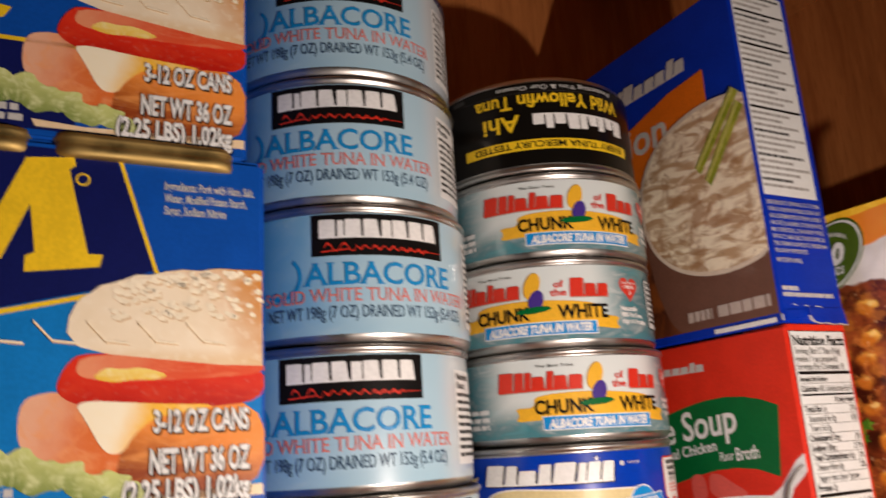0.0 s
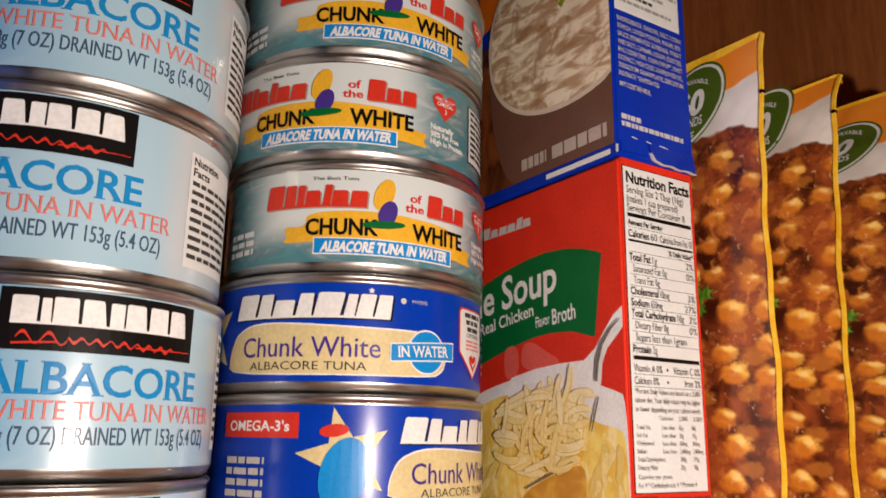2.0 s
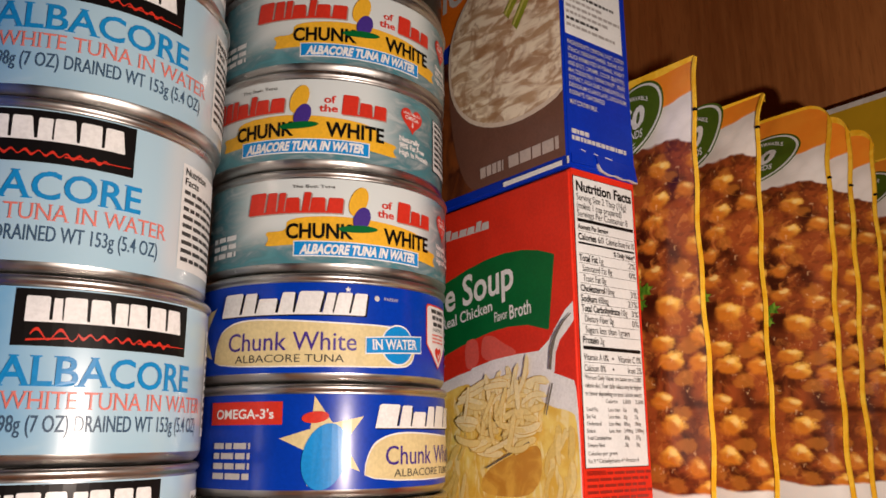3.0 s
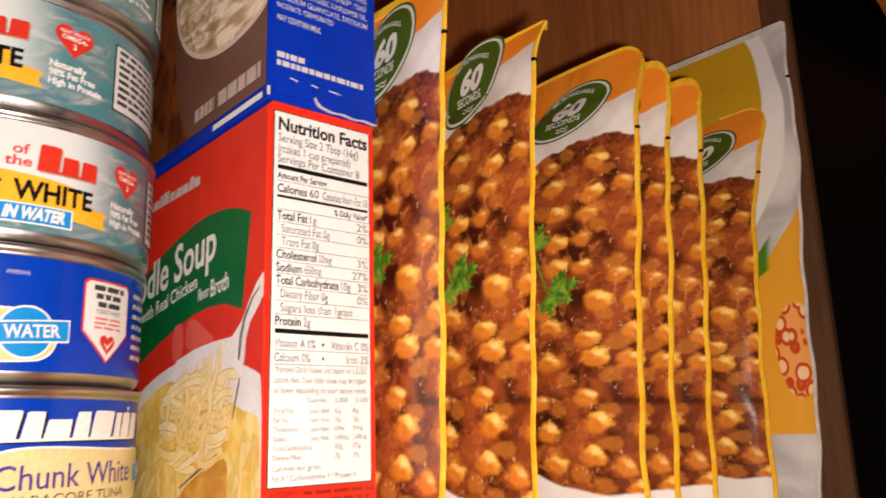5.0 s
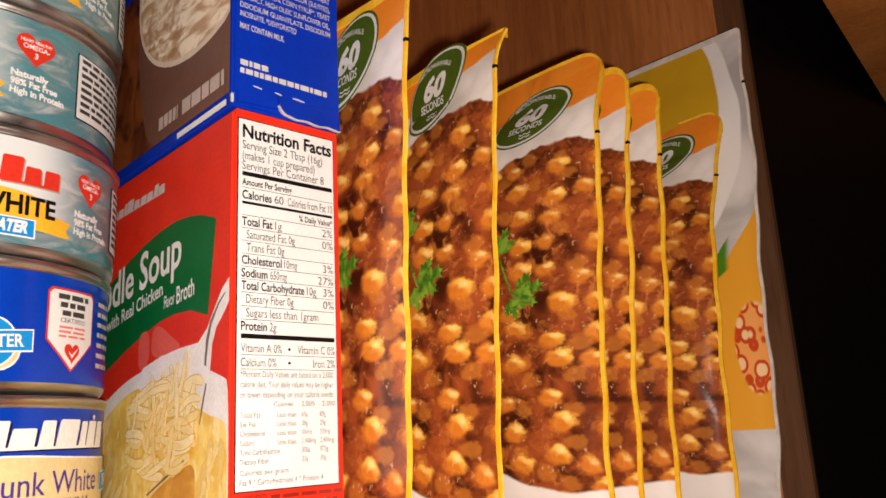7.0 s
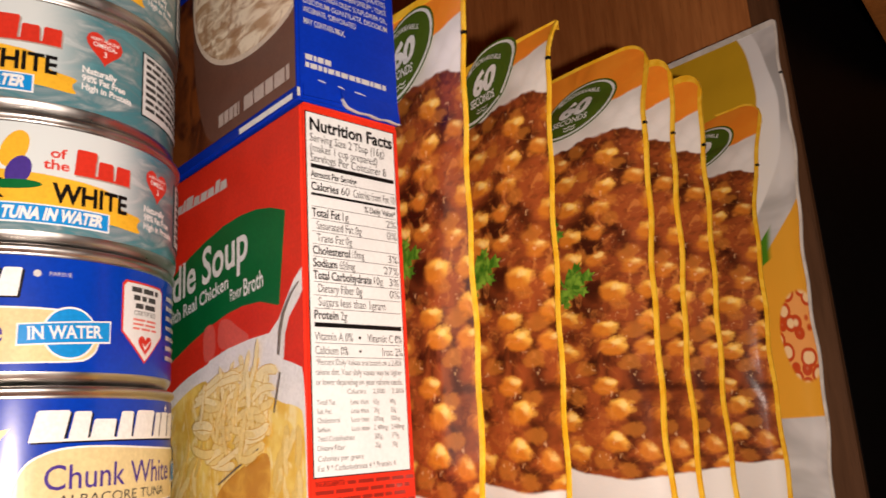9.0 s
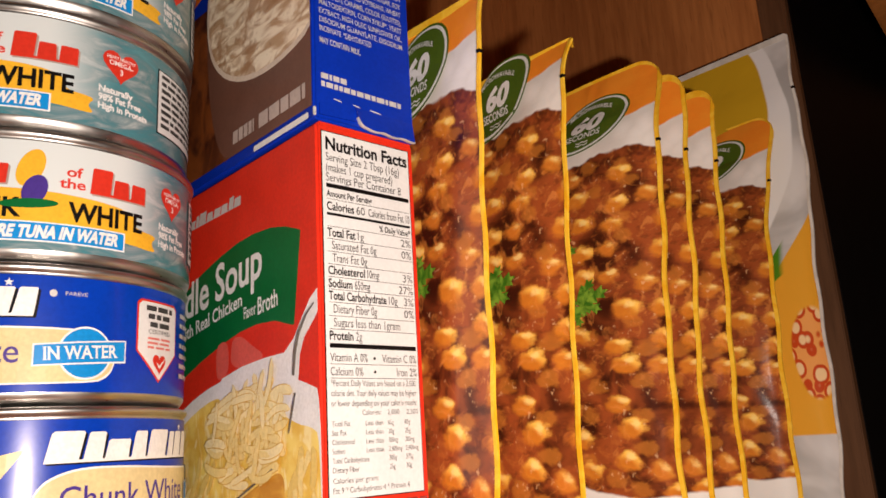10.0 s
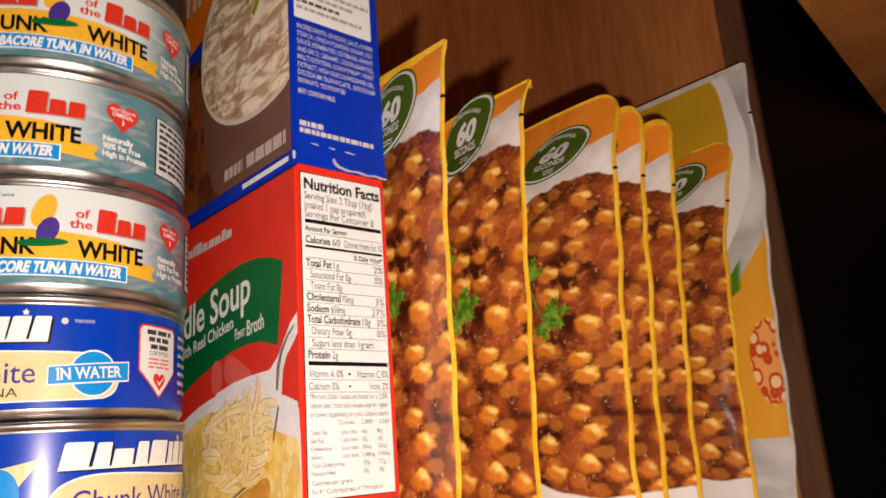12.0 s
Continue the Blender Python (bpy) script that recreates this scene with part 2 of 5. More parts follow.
def bun_print():
    g = Graph("toasted_bun_photo_print", 0.36, 0.0, 0.2, 0.4)
    u, v = g.uv()
    uvv = g.coords("UV")
    n = g.noise(uvv, 60.0, 3.0)
    f = g.step(g.math("ADD", g.math("ADD", u, g.math("MULTIPLY", g.math("SUBTRACT", v, 0.050), 0.7)), g.math("MULTIPLY", n, 0.026)), 0.046, 0.072)
    c = g.mix(g.noise(uvv, 130.0, 4.0), (0.82, 0.70, 0.50), (0.93, 0.84, 0.68))
    c = g.mix(f, c, (0.62, 0.26, 0.055))
    c = g.mix(g.math("MULTIPLY", g.step(v, 0.0425, 0.0385), 0.55), c, (0.74, 0.50, 0.24))
    c = g.mix(g.math("MULTIPLY", g.step(g.noise(uvv, 420.0, 2.0), 0.52, 0.68), 0.35), c, (0.94, 0.86, 0.70))
    g.bump(g.noise(uvv, 420.0, 2.0), 0.15, 0.0004)
    return g.colour(c)


def photo_print(name, a, b, across, lo, hi, fleck, size, amount, dist=1.5):
    """A printed photograph of food: one colour passing into another along a direction, streaked with a third."""
    g = Graph(name, 0.34, 0.0, 0.25, 0.4)
    u, v = g.uv()
    uvv = g.coords("UV")
    way = g.math("ADD", g.math("MULTIPLY", u, across[0]), g.math("MULTIPLY", v, across[1]))
    way = g.math("ADD", way, g.math("MULTIPLY", g.math("SUBTRACT", g.noise(uvv, 140.0, 3.0), 0.5), (hi - lo) * 0.6))
    streak = g.noise(g.scaled(uvv, size), 1.0, 4.0, 0.6, dist)
    c = g.mix(g.step(way, lo, hi), a, b)
    c = g.mix(g.math("MULTIPLY", g.step(streak, 0.45, 0.68), amount), c, fleck)
    return g.colour(g.mix(g.math("MULTIPLY", g.step(g.noise(uvv, 700.0, 2.0), 0.55, 0.75), 0.07), c, (0.95, 0.86, 0.70)))


def mottled(name, a, b, scale, dist=1.0, rough=0.36):
    g = Graph(name, rough, 0.0, 0.2, 0.4)
    n = g.noise(g.coords(), scale, 4.0, 0.6, dist)
    return g.colour(g.mix(g.step(n, 0.35, 0.65), a, b))


TIN = steel("tinplate", (0.60, 0.585, 0.565), 0.35)
GOLD = steel("gold_lacquered_tin", (0.58, 0.42, 0.16), 0.55)
WOOD = wood("brown_cabinet_wood", (0.27, 0.088, 0.024), (0.46, 0.175, 0.052))
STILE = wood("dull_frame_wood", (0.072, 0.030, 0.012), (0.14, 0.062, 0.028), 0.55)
# TAN: wood colour raised above WOOD to stand for light on the underside.
TAN = wood("orange_wood_painted_lit", (0.42, 0.14, 0.030), (0.64, 0.24, 0.060), 0.5)
BLACK_PANEL = ink("black_enamel", (0.004, 0.003, 0.003), 0.5, 0.0, 0.3, 0.12)
WALLPAINT = plaster("cream_wall_paint", (0.55, 0.47, 0.36))
FLOORING = wood("floor_boards", (0.09, 0.05, 0.025), (0.18, 0.10, 0.05), 0.5, (1.2, 12, 12))
WHITE = ink("white_ink", (0.80, 0.81, 0.81))
PAPER = ink("white_label_panel", (0.72, 0.74, 0.74), 0.45, 0.05, 0.05)
BLACK = ink("black_ink", (0.006, 0.005, 0.005), 0.45, 0.05, 0.1, 0.12)
GREYTEXT = ink("grey_ink", (0.05, 0.05, 0.05), 0.45, 0.05, 0.1, 0.12)
PALETEXT = ink("faded_grey_ink", (0.12, 0.12, 0.12))
PALEINK = ink("pale_ink", (0.55, 0.55, 0.54))
RED = ink("red_ink", (0.62, 0.035, 0.018))
ROSE = ink("rose_ink", (0.70, 0.20, 0.17))
SKYTEXT = ink("azure_ink", (0.008, 0.24, 0.57))
NAVYTEXT = ink("slate_blue_ink", (0.05, 0.10, 0.17))
YELLOW = ink("yellow_ink", (0.86, 0.58, 0.02))
RIBBON = ink("golden_ribbon_ink", (0.82, 0.45, 0.03))
BRIGHTBLUE = ink("bright_blue_ink", (0.005, 0.25, 0.66))
CREAM = ink("cream_ink", (0.68, 0.57, 0.30))
ROYAL = ink("royal_blue_tin_print", (0.001, 0.040, 0.42), 0.30, 0.35, 0.1, 0.2)
DUSKY = ink("dusky_ink", (0.40, 0.30, 0.27))
DUSKYPALE = ink("pale_dusky_ink", (0.50, 0.42, 0.38))
PURPLE = ink("violet_ink", (0.06, 0.03, 0.25))
GREEN = ink("green_ink", (0.002, 0.125, 0.028), 0.4, 0.04, 0.1, 0.15)
LEAF = mottled("parsley_green_print", (0.035, 0.14, 0.008), (0.20, 0.38, 0.035), 220.0)
NOODLE_EDGE = ink("noodle_shade_ink", (0.72, 0.46, 0.09))
SPOONGREY = ink("spoon_shadow_ink", (0.16, 0.14, 0.11))
AMBER = mottled("amber_broth_print", (0.56, 0.26, 0.03), (0.76, 0.45, 0.07), 90.0)
NOODLE_PALE = ink("pale_noodle_ink", (0.84, 0.68, 0.28))
NOODLE_WARM = ink("warm_noodle_ink", (0.78, 0.58, 0.17))
NOODLE_LIGHT = ink("creamy_noodle_ink", (0.88, 0.77, 0.42))
BUNSHADE = ink("bun_shade_ink", (0.66, 0.46, 0.24))
SEED = ink("sesame_ink", (0.92, 0.84, 0.66))
DUSTYRED = ink("steamy_red_ink", (0.70, 0.11, 0.080))
CELERY = mottled("celery_green_print", (0.22, 0.28, 0.012), (0.42, 0.44, 0.05), 120.0)
CELERYLIGHT = ink("pale_celery_ink", (0.60, 0.58, 0.16))
PALEGREY = ink("pale_grey_ink", (0.34, 0.33, 0.32))
CARTON_RED = ink("red_carton", (0.66, 0.030, 0.012), 0.40, 0.04, 0.1, 0.15)
CARTON_BLUE = ink("cobalt_carton", (0.002, 0.030, 0.42), 0.40, 0.04, 0.1, 0.15)
ORANGE = ink("orange_ink", (0.72, 0.16, 0.008))
BROWN = ink("brown_ink", (0.150, 0.066, 0.044))
PALERIM = ink("bowl_rim_ink", (0.70, 0.60, 0.50))
DARKMAROON = mottled("dark_maroon_print", (0.04, 0.008, 0.005), (0.22, 0.060, 0.012), 60.0)
DEEPRED = ink("deep_red_ink", (0.26, 0.018, 0.010))
MEATBOX_BLUE = ink("bright_blue_carton", (0.004, 0.075, 0.42), 0.32, 0.3)
MEATBOX_NAVY = ink("navy_carton_ink", (0.006, 0.010, 0.10), 0.32, 0.3)
MEATBOX_LIGHT = ink("light_blue_carton_ink", (0.006, 0.20, 0.60), 0.32, 0.3)
TOMATO = photo_print("tomato_red_print", (0.46, 0.010, 0.005), (0.72, 0.032, 0.012), (0, 1), 0.026, 0.037, (0.76, 0.07, 0.025), (60, 160, 1), 0.35)
TOMATO_TOP = photo_print("cut_tomato_print", (0.82, 0.32, 0.17), (0.72, 0.090, 0.034), (1, 0), 0.006, 0.034, (0.84, 0.26, 0.12), (70, 240, 1), 0.5)
MEAT = photo_print("pink_meat_print", (0.84, 0.46, 0.30), (0.72, 0.17, 0.040), (1, -0.3), -0.010, 0.008, (0.86, 0.36, 0.15), (160, 190, 1), 0.6)
GRILLED = photo_print("grilled_meat_print", (0.26, 0.045, 0.010), (0.84, 0.28, 0.050), (0.25, 1), 0.016, 0.032, (0.86, 0.36, 0.10), (45, 210, 1), 0.6)
CHEESE = photo_print("cheese_print", (0.96, 0.90, 0.70), (0.92, 0.52, 0.06), (1, -0.35), 0.008, 0.018, (0.95, 0.80, 0.44), (60, 60, 1), 0.4)
MUSTARD = photo_print("mustard_print", (0.84, 0.52, 0.04), (0.93, 0.76, 0.24), (0, 1), 0.033, 0.038, (0.95, 0.86, 0.50), (260, 300, 1), 0.5)
LETTUCE = photo_print("lettuce_print", (0.07, 0.15, 0.012), (0.60, 0.66, 0.24), (0.3, 1), 0.004, 0.020, (0.70, 0.76, 0.40), (230, 170, 1), 0.75, 3.0)
BADGE = ink("olive_badge_ink", (0.070, 0.125, 0.012), 0.3, 0.3)
SEAL = mottled("yellow_pouch_seal", (0.86, 0.44, 0.012), (0.95, 0.60, 0.05), 130.0, 1.0, 0.5)
FOIL = mottled("pale_foil_seal", (0.52, 0.50, 0.46), (0.66, 0.64, 0.60), 90.0, 1.0, 0.28)
BLUELABEL, TEALLABEL, CURRY, RICEBAG = tuna_blue_label(), teal_label(), curry_print(), rice_bag_print()
NOODLES, DIP, BUN = noodle_print(), meat_print(), bun_print()
BLACKLABEL = ink("black_tin_print", (0.006, 0.005, 0.004), 0.28, 0.25, 0.1, 0.15)


# ---- building helpers ----
def thing(name, label, category, at, group=""):
    ob = new(name)
    ob.empty_display_size = 0.02
    ob.matrix_basis = at
    return tagged(ob, label, category, group)


def part(name, bm, material, parent, label="", smooth=False):
    me = bpy.data.meshes.new(name)
    bm.to_mesh(me)
    bm.free()
    me.materials.append(material)
    if smooth:
        me.polygons.foreach_set("use_smooth", [True] * len(me.polygons))
    ob = new(name, me)
    ob.parent = parent
    return tagged(ob, label)


def slab(x0, y0, z0, x1, y1, z1, bevel=0.0, segments=2):
    bm = bmesh.new()
    bmesh.ops.create_cube(bm, size=1, matrix=Matrix.Translation(((x0 + x1) / 2, (y0 + y1) / 2, (z0 + z1) / 2)) @ Matrix.Diagonal((x1 - x0, y1 - y0, z1 - z0, 1)))
    if bevel:
        bmesh.ops.bevel(bm, geom=bm.edges[:], offset=bevel, segments=segments, affect="EDGES")
    return bm


def setting(name, bm, material, label):
    me = bpy.data.meshes.new(name)
    bm.to_mesh(me)
    bm.free()
    me.materials.append(material)
    return tagged(new(name, me), label, name.split("_")[0], kind="structure")


def lathe(profile, steps=96):
    """A turned body from (radius, height) pairs, with its seam at the back."""
    bm = bmesh.new()
    rings = [[bm.verts.new((r * math.sin(a), r * math.cos(a), z)) for a in (2 * math.pi * k / steps for k in range(steps))] for r, z in profile]
    for lo, hi in zip(rings, rings[1:]):
        for k in range(steps):
            bm.faces.new((lo[k], lo[k - 1], hi[k - 1], hi[k]))
    return bm


GLYPHS = {}


def serifs(pts, polys):
    """Short cross bars on the ends of upright strokes, as corners and faces."""
    count = collections.Counter(tuple(sorted(e)) for f in polys for e in zip(f, f[1:] + f[:1]))
    verts, faces = [], []
    for (a, b), n in count.items():
        (xa, za), (xb, zb) = pts[a], pts[b]
        lo, hi = min(xa, xb), max(xa, xb)
        if n > 1 or abs(za - zb) > 0.02 or hi - lo < 0.05:
            continue
        foot, head = abs(za) < 0.05, abs(za - 1.0) < 0.08
        if foot or head:
            wide = hi - lo > 0.34
            z0, z1 = (za - 0.004, za + 0.046) if foot else (za - 0.046, za + 0.004)
            faces.append(tuple(range(len(verts), len(verts) + 4)))
            verts += [(lo - 0.08, z0), (hi + (0.0 if wide else 0.08), z0), (hi + (0.0 if wide else 0.08), z1), (lo - 0.08, z1)]
    return verts, faces


def glyphs(words, bold=0.0, serif=False):
    """Flat outlines of words in the built-in font: corners and faces, with capitals one unit high."""
    key = (words, bold, serif)
    if key not in GLYPHS:
        cu = bpy.data.curves.new("lettering", "FONT")
        cu.body, cu.resolution_u, cu.offset = words, 3, bold
        ob = bpy.data.objects.new("lettering", cu)
        me = bpy.data.meshes.new_from_object(ob)
        GLYPHS[key] = ([(v.co.x / 0.70, v.co.y / 0.70) for v in me.vertices], [tuple(p.vertices) for p in me.polygons])
        if serif:
            pts, polys = GLYPHS[key]
            more, bars = serifs(pts, polys)
            GLYPHS[key] = (pts + more, polys + [tuple(i + len(pts) for i in f) for f in bars])
        bpy.data.meshes.remove(me)
        bpy.data.objects.remove(ob)
        bpy.data.curves.remove(cu)
    return GLYPHS[key]


ROUNDED = ("tomato", "tomato_top", "mustard", "meat_slice", "grilled_meat", "cheese", "lettuce", "ribbon", "cream_band", "steam", "bowl", "noodle_picture", "broth")
UNDER = {"badge_ring": "badge", "badge_centre": "badge", "wave_mark": "badge", "badge_ribbon": "badge", "brand_script": "brand_panel", "tick": "shield", "heart": "shield",
         "rule": "nutrition_panel", "noodle_strand": "noodle_picture", "sesame_seed": "bun", "perforation": "carton", "parsley_stem": "parsley_leaf", "dip": "bowl_rim", "mustard": "tomato", "tomato_top": "tomato"}


class Print:
    """A flat design in metres (x to the right, z up), gathered in layers and then laid onto a surface."""

    def __init__(self):
        self.layers = {}

    def layer(self, name, material, level):
        return self.layers.setdefault((name, material.name, level), (material, [], []))

    def shape(self, name, material, points, level=1, extra=0.0):
        if name in ROUNDED:
            for _ in range(2):
                cut = []
                for (xa, za), (xb, zb) in zip(points, points[1:] + points[:1]):
                    cut += [(0.78 * xa + 0.22 * xb, 0.78 * za + 0.22 * zb), (0.22 * xa + 0.78 * xb, 0.22 * za + 0.78 * zb)]
                points = cut
        _, verts, faces = self.layer(name, material, level)
        faces.append(tuple(range(len(verts), len(verts) + len(points))))
        verts.extend((x, z, extra) for x, z in points)

    def box(self, name, material, x0, z0, x1, z1, level=1):
        self.shape(name, material, [(x0, z0), (x1, z0), (x1, z1), (x0, z1)], level)

    def oval(self, name, material, x, z, rx, rz, level=1, n=36, lean=0.0):
        self.shape(name, material, [(x + rx * math.cos(a) + lean * rz * math.sin(a), z + rz * math.sin(a)) for a in (2 * math.pi * k / n for k in range(n))], level)

    def text(self, words, x, z, h, material, level=3, width=None, bold=0.0, slant=0.0, align="l", name="lettering", turn=0.0, arch=0.0, serif=False):
        pts, polys = glyphs(words, bold, serif)
        lo, hi = min(p[0] for p in pts), max(p[0] for p in pts)
        sx = h if width is None else width / (hi - lo)
        w = (hi - lo) * sx
        x -= {"l": 0, "c": w / 2, "r": w}[align]
        _, verts, faces = self.layer(name, material, level)
        base, ct, st = len(verts), math.cos(turn), math.sin(turn)
        for px, pz in pts:
            a, b = (px - lo) * sx + slant * pz * h, pz * h
            b += arch * (1 - (2 * a / max(w, 1e-6) - 1) ** 2)
            verts.append((x + a * ct - b * st, z + a * st + b * ct, 0.0))
        faces.extend(tuple(base + i for i in f) for f in polys)

    def bars(self, material, x0, x1, z, h, rnd, level=3, gap=0.0007, word=(0.002, 0.006), name="small_print", turn=0.0):
        """A line of writing too small to read."""
        x = x0
        while x < x1 - 0.0006:
            e = min(x1, x + rnd.uniform(*word))
            k = math.tan(turn)
            self.shape(name, material, [(x, z + k * (x - x0)), (e, z + k * (e - x0)), (e, z + h + k * (e - x0)), (x, z + h + k * (x - x0))], level)
            x = e + gap

    def mark(self, material, x0, x1, z, h, form, level=3, slant=0.0, name="brand_mark"):
        """A brand mark as one plain band of blocks on a thin base: T tall, t tall and narrow, s low, i thin."""
        sizes = {"T": (1.0, 1.0), "t": (0.62, 0.96), "s": (0.86, 0.70), "i": (0.40, 0.94)}
        unit, a, outline = (x1 - x0) / sum(sizes[c][0] for c in form), x0, []
        for k, c in enumerate(form):
            w, up = 0.88 * sizes[c][0] * unit, h * sizes[c][1]
            r, nip = 0.07 * min(w, up), (0.0, 0.10, 0.04, 0.14)[k % 4] * w
            outline += [(a, 0.09 * h), (a, up - r), (a + r, up)] + [(a + w - nip - r, up), (a + w - nip, up - r), (a + w, 0.09 * h)]
            a += sizes[c][0] * unit
        outline += [(outline[-1][0], 0.0), (x0, 0.0)]
        self.shape(name, material, [(px + slant * pz, z + pz) for px, pz in outline], level)

    def lay(self, parent, place, strip=0.0, lift=0.00012, labels=None, both=False):
        """Make one mesh of each layer under parent. place(x, z, off) gives the spot on the surface; strip cuts wide pieces so that they bend."""
        made_parts = {}
        for (name, _, level), (material, verts, faces) in self.layers.items():
            bm = bmesh.new()
            vs = [bm.verts.new((x, e, z)) for x, z, e in verts]
            for f in faces:
                if len(set(f)) > 2:
                    bm.faces.new([vs[i] for i in f])
            if strip and name not in ("lettering",):
                lo, hi = min(v[0] for v in verts), max(v[0] for v in verts)
                for k in range(int(math.floor(lo / strip)) + 1, int(math.ceil(hi / strip))):
                    bmesh.ops.bisect_plane(bm, geom=bm.verts[:] + bm.edges[:] + bm.faces[:], plane_co=(k * strip, 0, 0), plane_no=(1, 0, 0))
                if both:
                    lo, hi = min(v[1] for v in verts), max(v[1] for v in verts)
                    for k in range(int(math.floor(lo / strip)) + 1, int(math.ceil(hi / strip))):
                        bmesh.ops.bisect_plane(bm, geom=bm.verts[:] + bm.edges[:] + bm.faces[:], plane_co=(0, 0, k * strip), plane_no=(0, 0, 1))
            uv = bm.loops.layers.uv.new("UVMap")
            for f in bm.faces:
                for loop in f.loops:
                    loop[uv].uv = (loop.vert.co.x, loop.vert.co.z)
            for v in bm.verts:
                v.co = place(v.co.x, v.co.z, lift * (1 + level) + v.co.y)
            made = part(name, bm, material, made_parts.get(UNDER.get(name), parent), (labels or {}).get(name, ""))
            if name not in UNDER:
                made_parts.setdefault(name, made)
            if name in ("small_print", "noodle_strand", "sesame_seed", "rule", "swirl", "perforation"):
                tagged(made, kind="stuff")


def heart(pr, material, x, z, w, h, level=2, name="heart"):
    pts = []
    for k in range(28):
        a = 2 * math.pi * k / 28
        pts.append((x + w / 2 * (math.sin(a) ** 3), z + h / 2 * ((13 * math.cos(a) - 5 * math.cos(2 * a) - 2 * math.cos(3 * a) - math.cos(4 * a)) / 15.0)))
    pr.shape(name, material, pts, level)


def star(pr, material, x, z, r, level=2, turn=0.0, name="star"):
    pts = []
    for k in range(10):
        a, q = math.pi / 2 + turn + k * math.pi / 5, r if k % 2 == 0 else r * 0.42
        pts.append((x + q * math.cos(a), z + q * math.sin(a)))
    pr.shape(name, material, pts, level)


# ---- the cabinet and the dark room round it ----
SHELF_FRONT, BACK, RIGHT, LEFT, TOP = 0.128, 0.333, 0.500, -0.130, 0.410
setting("shelf", slab(LEFT, SHELF_FRONT, -0.019, RIGHT, BACK, 0.0, 0.001), WOOD, "brown wooden shelf board carrying the stacked groceries")
setting("wall_back", slab(LEFT - 0.018, BACK, -0.4, RIGHT + 0.018, BACK + 0.012, 0.8), WOOD, "brown wood-grained back panel of the cabinet")
setting("wall_right", slab(RIGHT, 0.1600, -0.4, RIGHT + 0.018, BACK, 0.8), WOOD, "brown wood-grained side panel of the cabinet")
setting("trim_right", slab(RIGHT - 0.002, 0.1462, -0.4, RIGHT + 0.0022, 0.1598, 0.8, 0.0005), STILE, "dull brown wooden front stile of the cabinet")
setting("wall_left", slab(LEFT - 0.018, SHELF_FRONT, -0.4, LEFT, BACK, 0.8), WOOD, "brown wooden left side panel of the cabinet")
setting("ceiling", slab(LEFT, SHELF_FRONT, TOP, RIGHT, BACK, TOP + 0.019), WOOD, "underside of the next brown wooden shelf above")
setting("floor", slab(-2.2, -2.6, -1.42, 2.4, 1.0, -1.40), FLOORING, "dark kitchen floor boards below")
setting("wall_room_back", slab(-2.2, 0.9, -1.40, 2.4, 1.0, 1.2), WALLPAINT, "cream painted kitchen wall behind the cabinet")
setting("wall_room_front", slab(-2.2, -2.7, -1.40, 2.4, -2.6, 1.2), WALLPAINT, "cream painted kitchen wall in the dark")
setting("wall_room_left", slab(-2.3, -2.6, -1.40, -2.2, 1.0, 1.2), WALLPAINT, "cream painted side wall of the dark kitchen")
setting("wall_room_right", slab(2.4, -2.6, -1.40, 2.5, 1.0, 1.2), WALLPAINT, "cream painted side wall of the dark kitchen")
setting("ceiling_room", slab(-2.2, -2.6, 1.2, 2.4, 1.0, 1.3), WALLPAINT, "cream painted kitchen ceiling in the dark")

hood = thing("appliance_housing", "black enamelled appliance side standing beside the cabinet", "appliance", pose(0.5026, 0.1478, 0.0))
part("front_panel", slab(0, 0, -0.4, 0.5, 0.011, 0.60, 0.001), BLACK_PANEL, hood)
part("side_rail", slab(0.0, -0.0016, -0.4, 0.006, -0.0002, 0.60, 0.0004), BLACK_PANEL, hood)
upper = thing("wall_cabinet", "orange-brown wooden wall cabinet seen from below beside the black appliance", "cabinet", pose(0.531, 0.1193, 0.250, 0, 0, 9.3))
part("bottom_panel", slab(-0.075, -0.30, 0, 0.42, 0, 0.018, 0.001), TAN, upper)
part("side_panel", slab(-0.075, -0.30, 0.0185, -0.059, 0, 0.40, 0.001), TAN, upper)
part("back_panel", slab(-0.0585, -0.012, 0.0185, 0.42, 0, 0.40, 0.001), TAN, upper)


# ---- cans ----
def can_body(r, h):
    return lathe([(r - 0.006, 0.0012), (r - 0.0042, 0.0004), (r - 0.0030, 0.0), (r - 0.0018, 0.0002), (r - 0.0009, 0.0009), (r - 0.0004, 0.0018), (r - 0.0001, 0.0024),
                  (r, 0.0030), (r, h - 0.0034), (r - 0.0003, h - 0.0029), (r + 0.0001, h - 0.0025), (r + 0.0006, h - 0.0020), (r + 0.0008, h - 0.0013),
                  (r + 0.0005, h - 0.0006), (r - 0.0002, h - 0.0003), (r - 0.0012, h - 0.0005), (r - 0.0020, h - 0.0014), (r - 0.0026, h - 0.0028)])


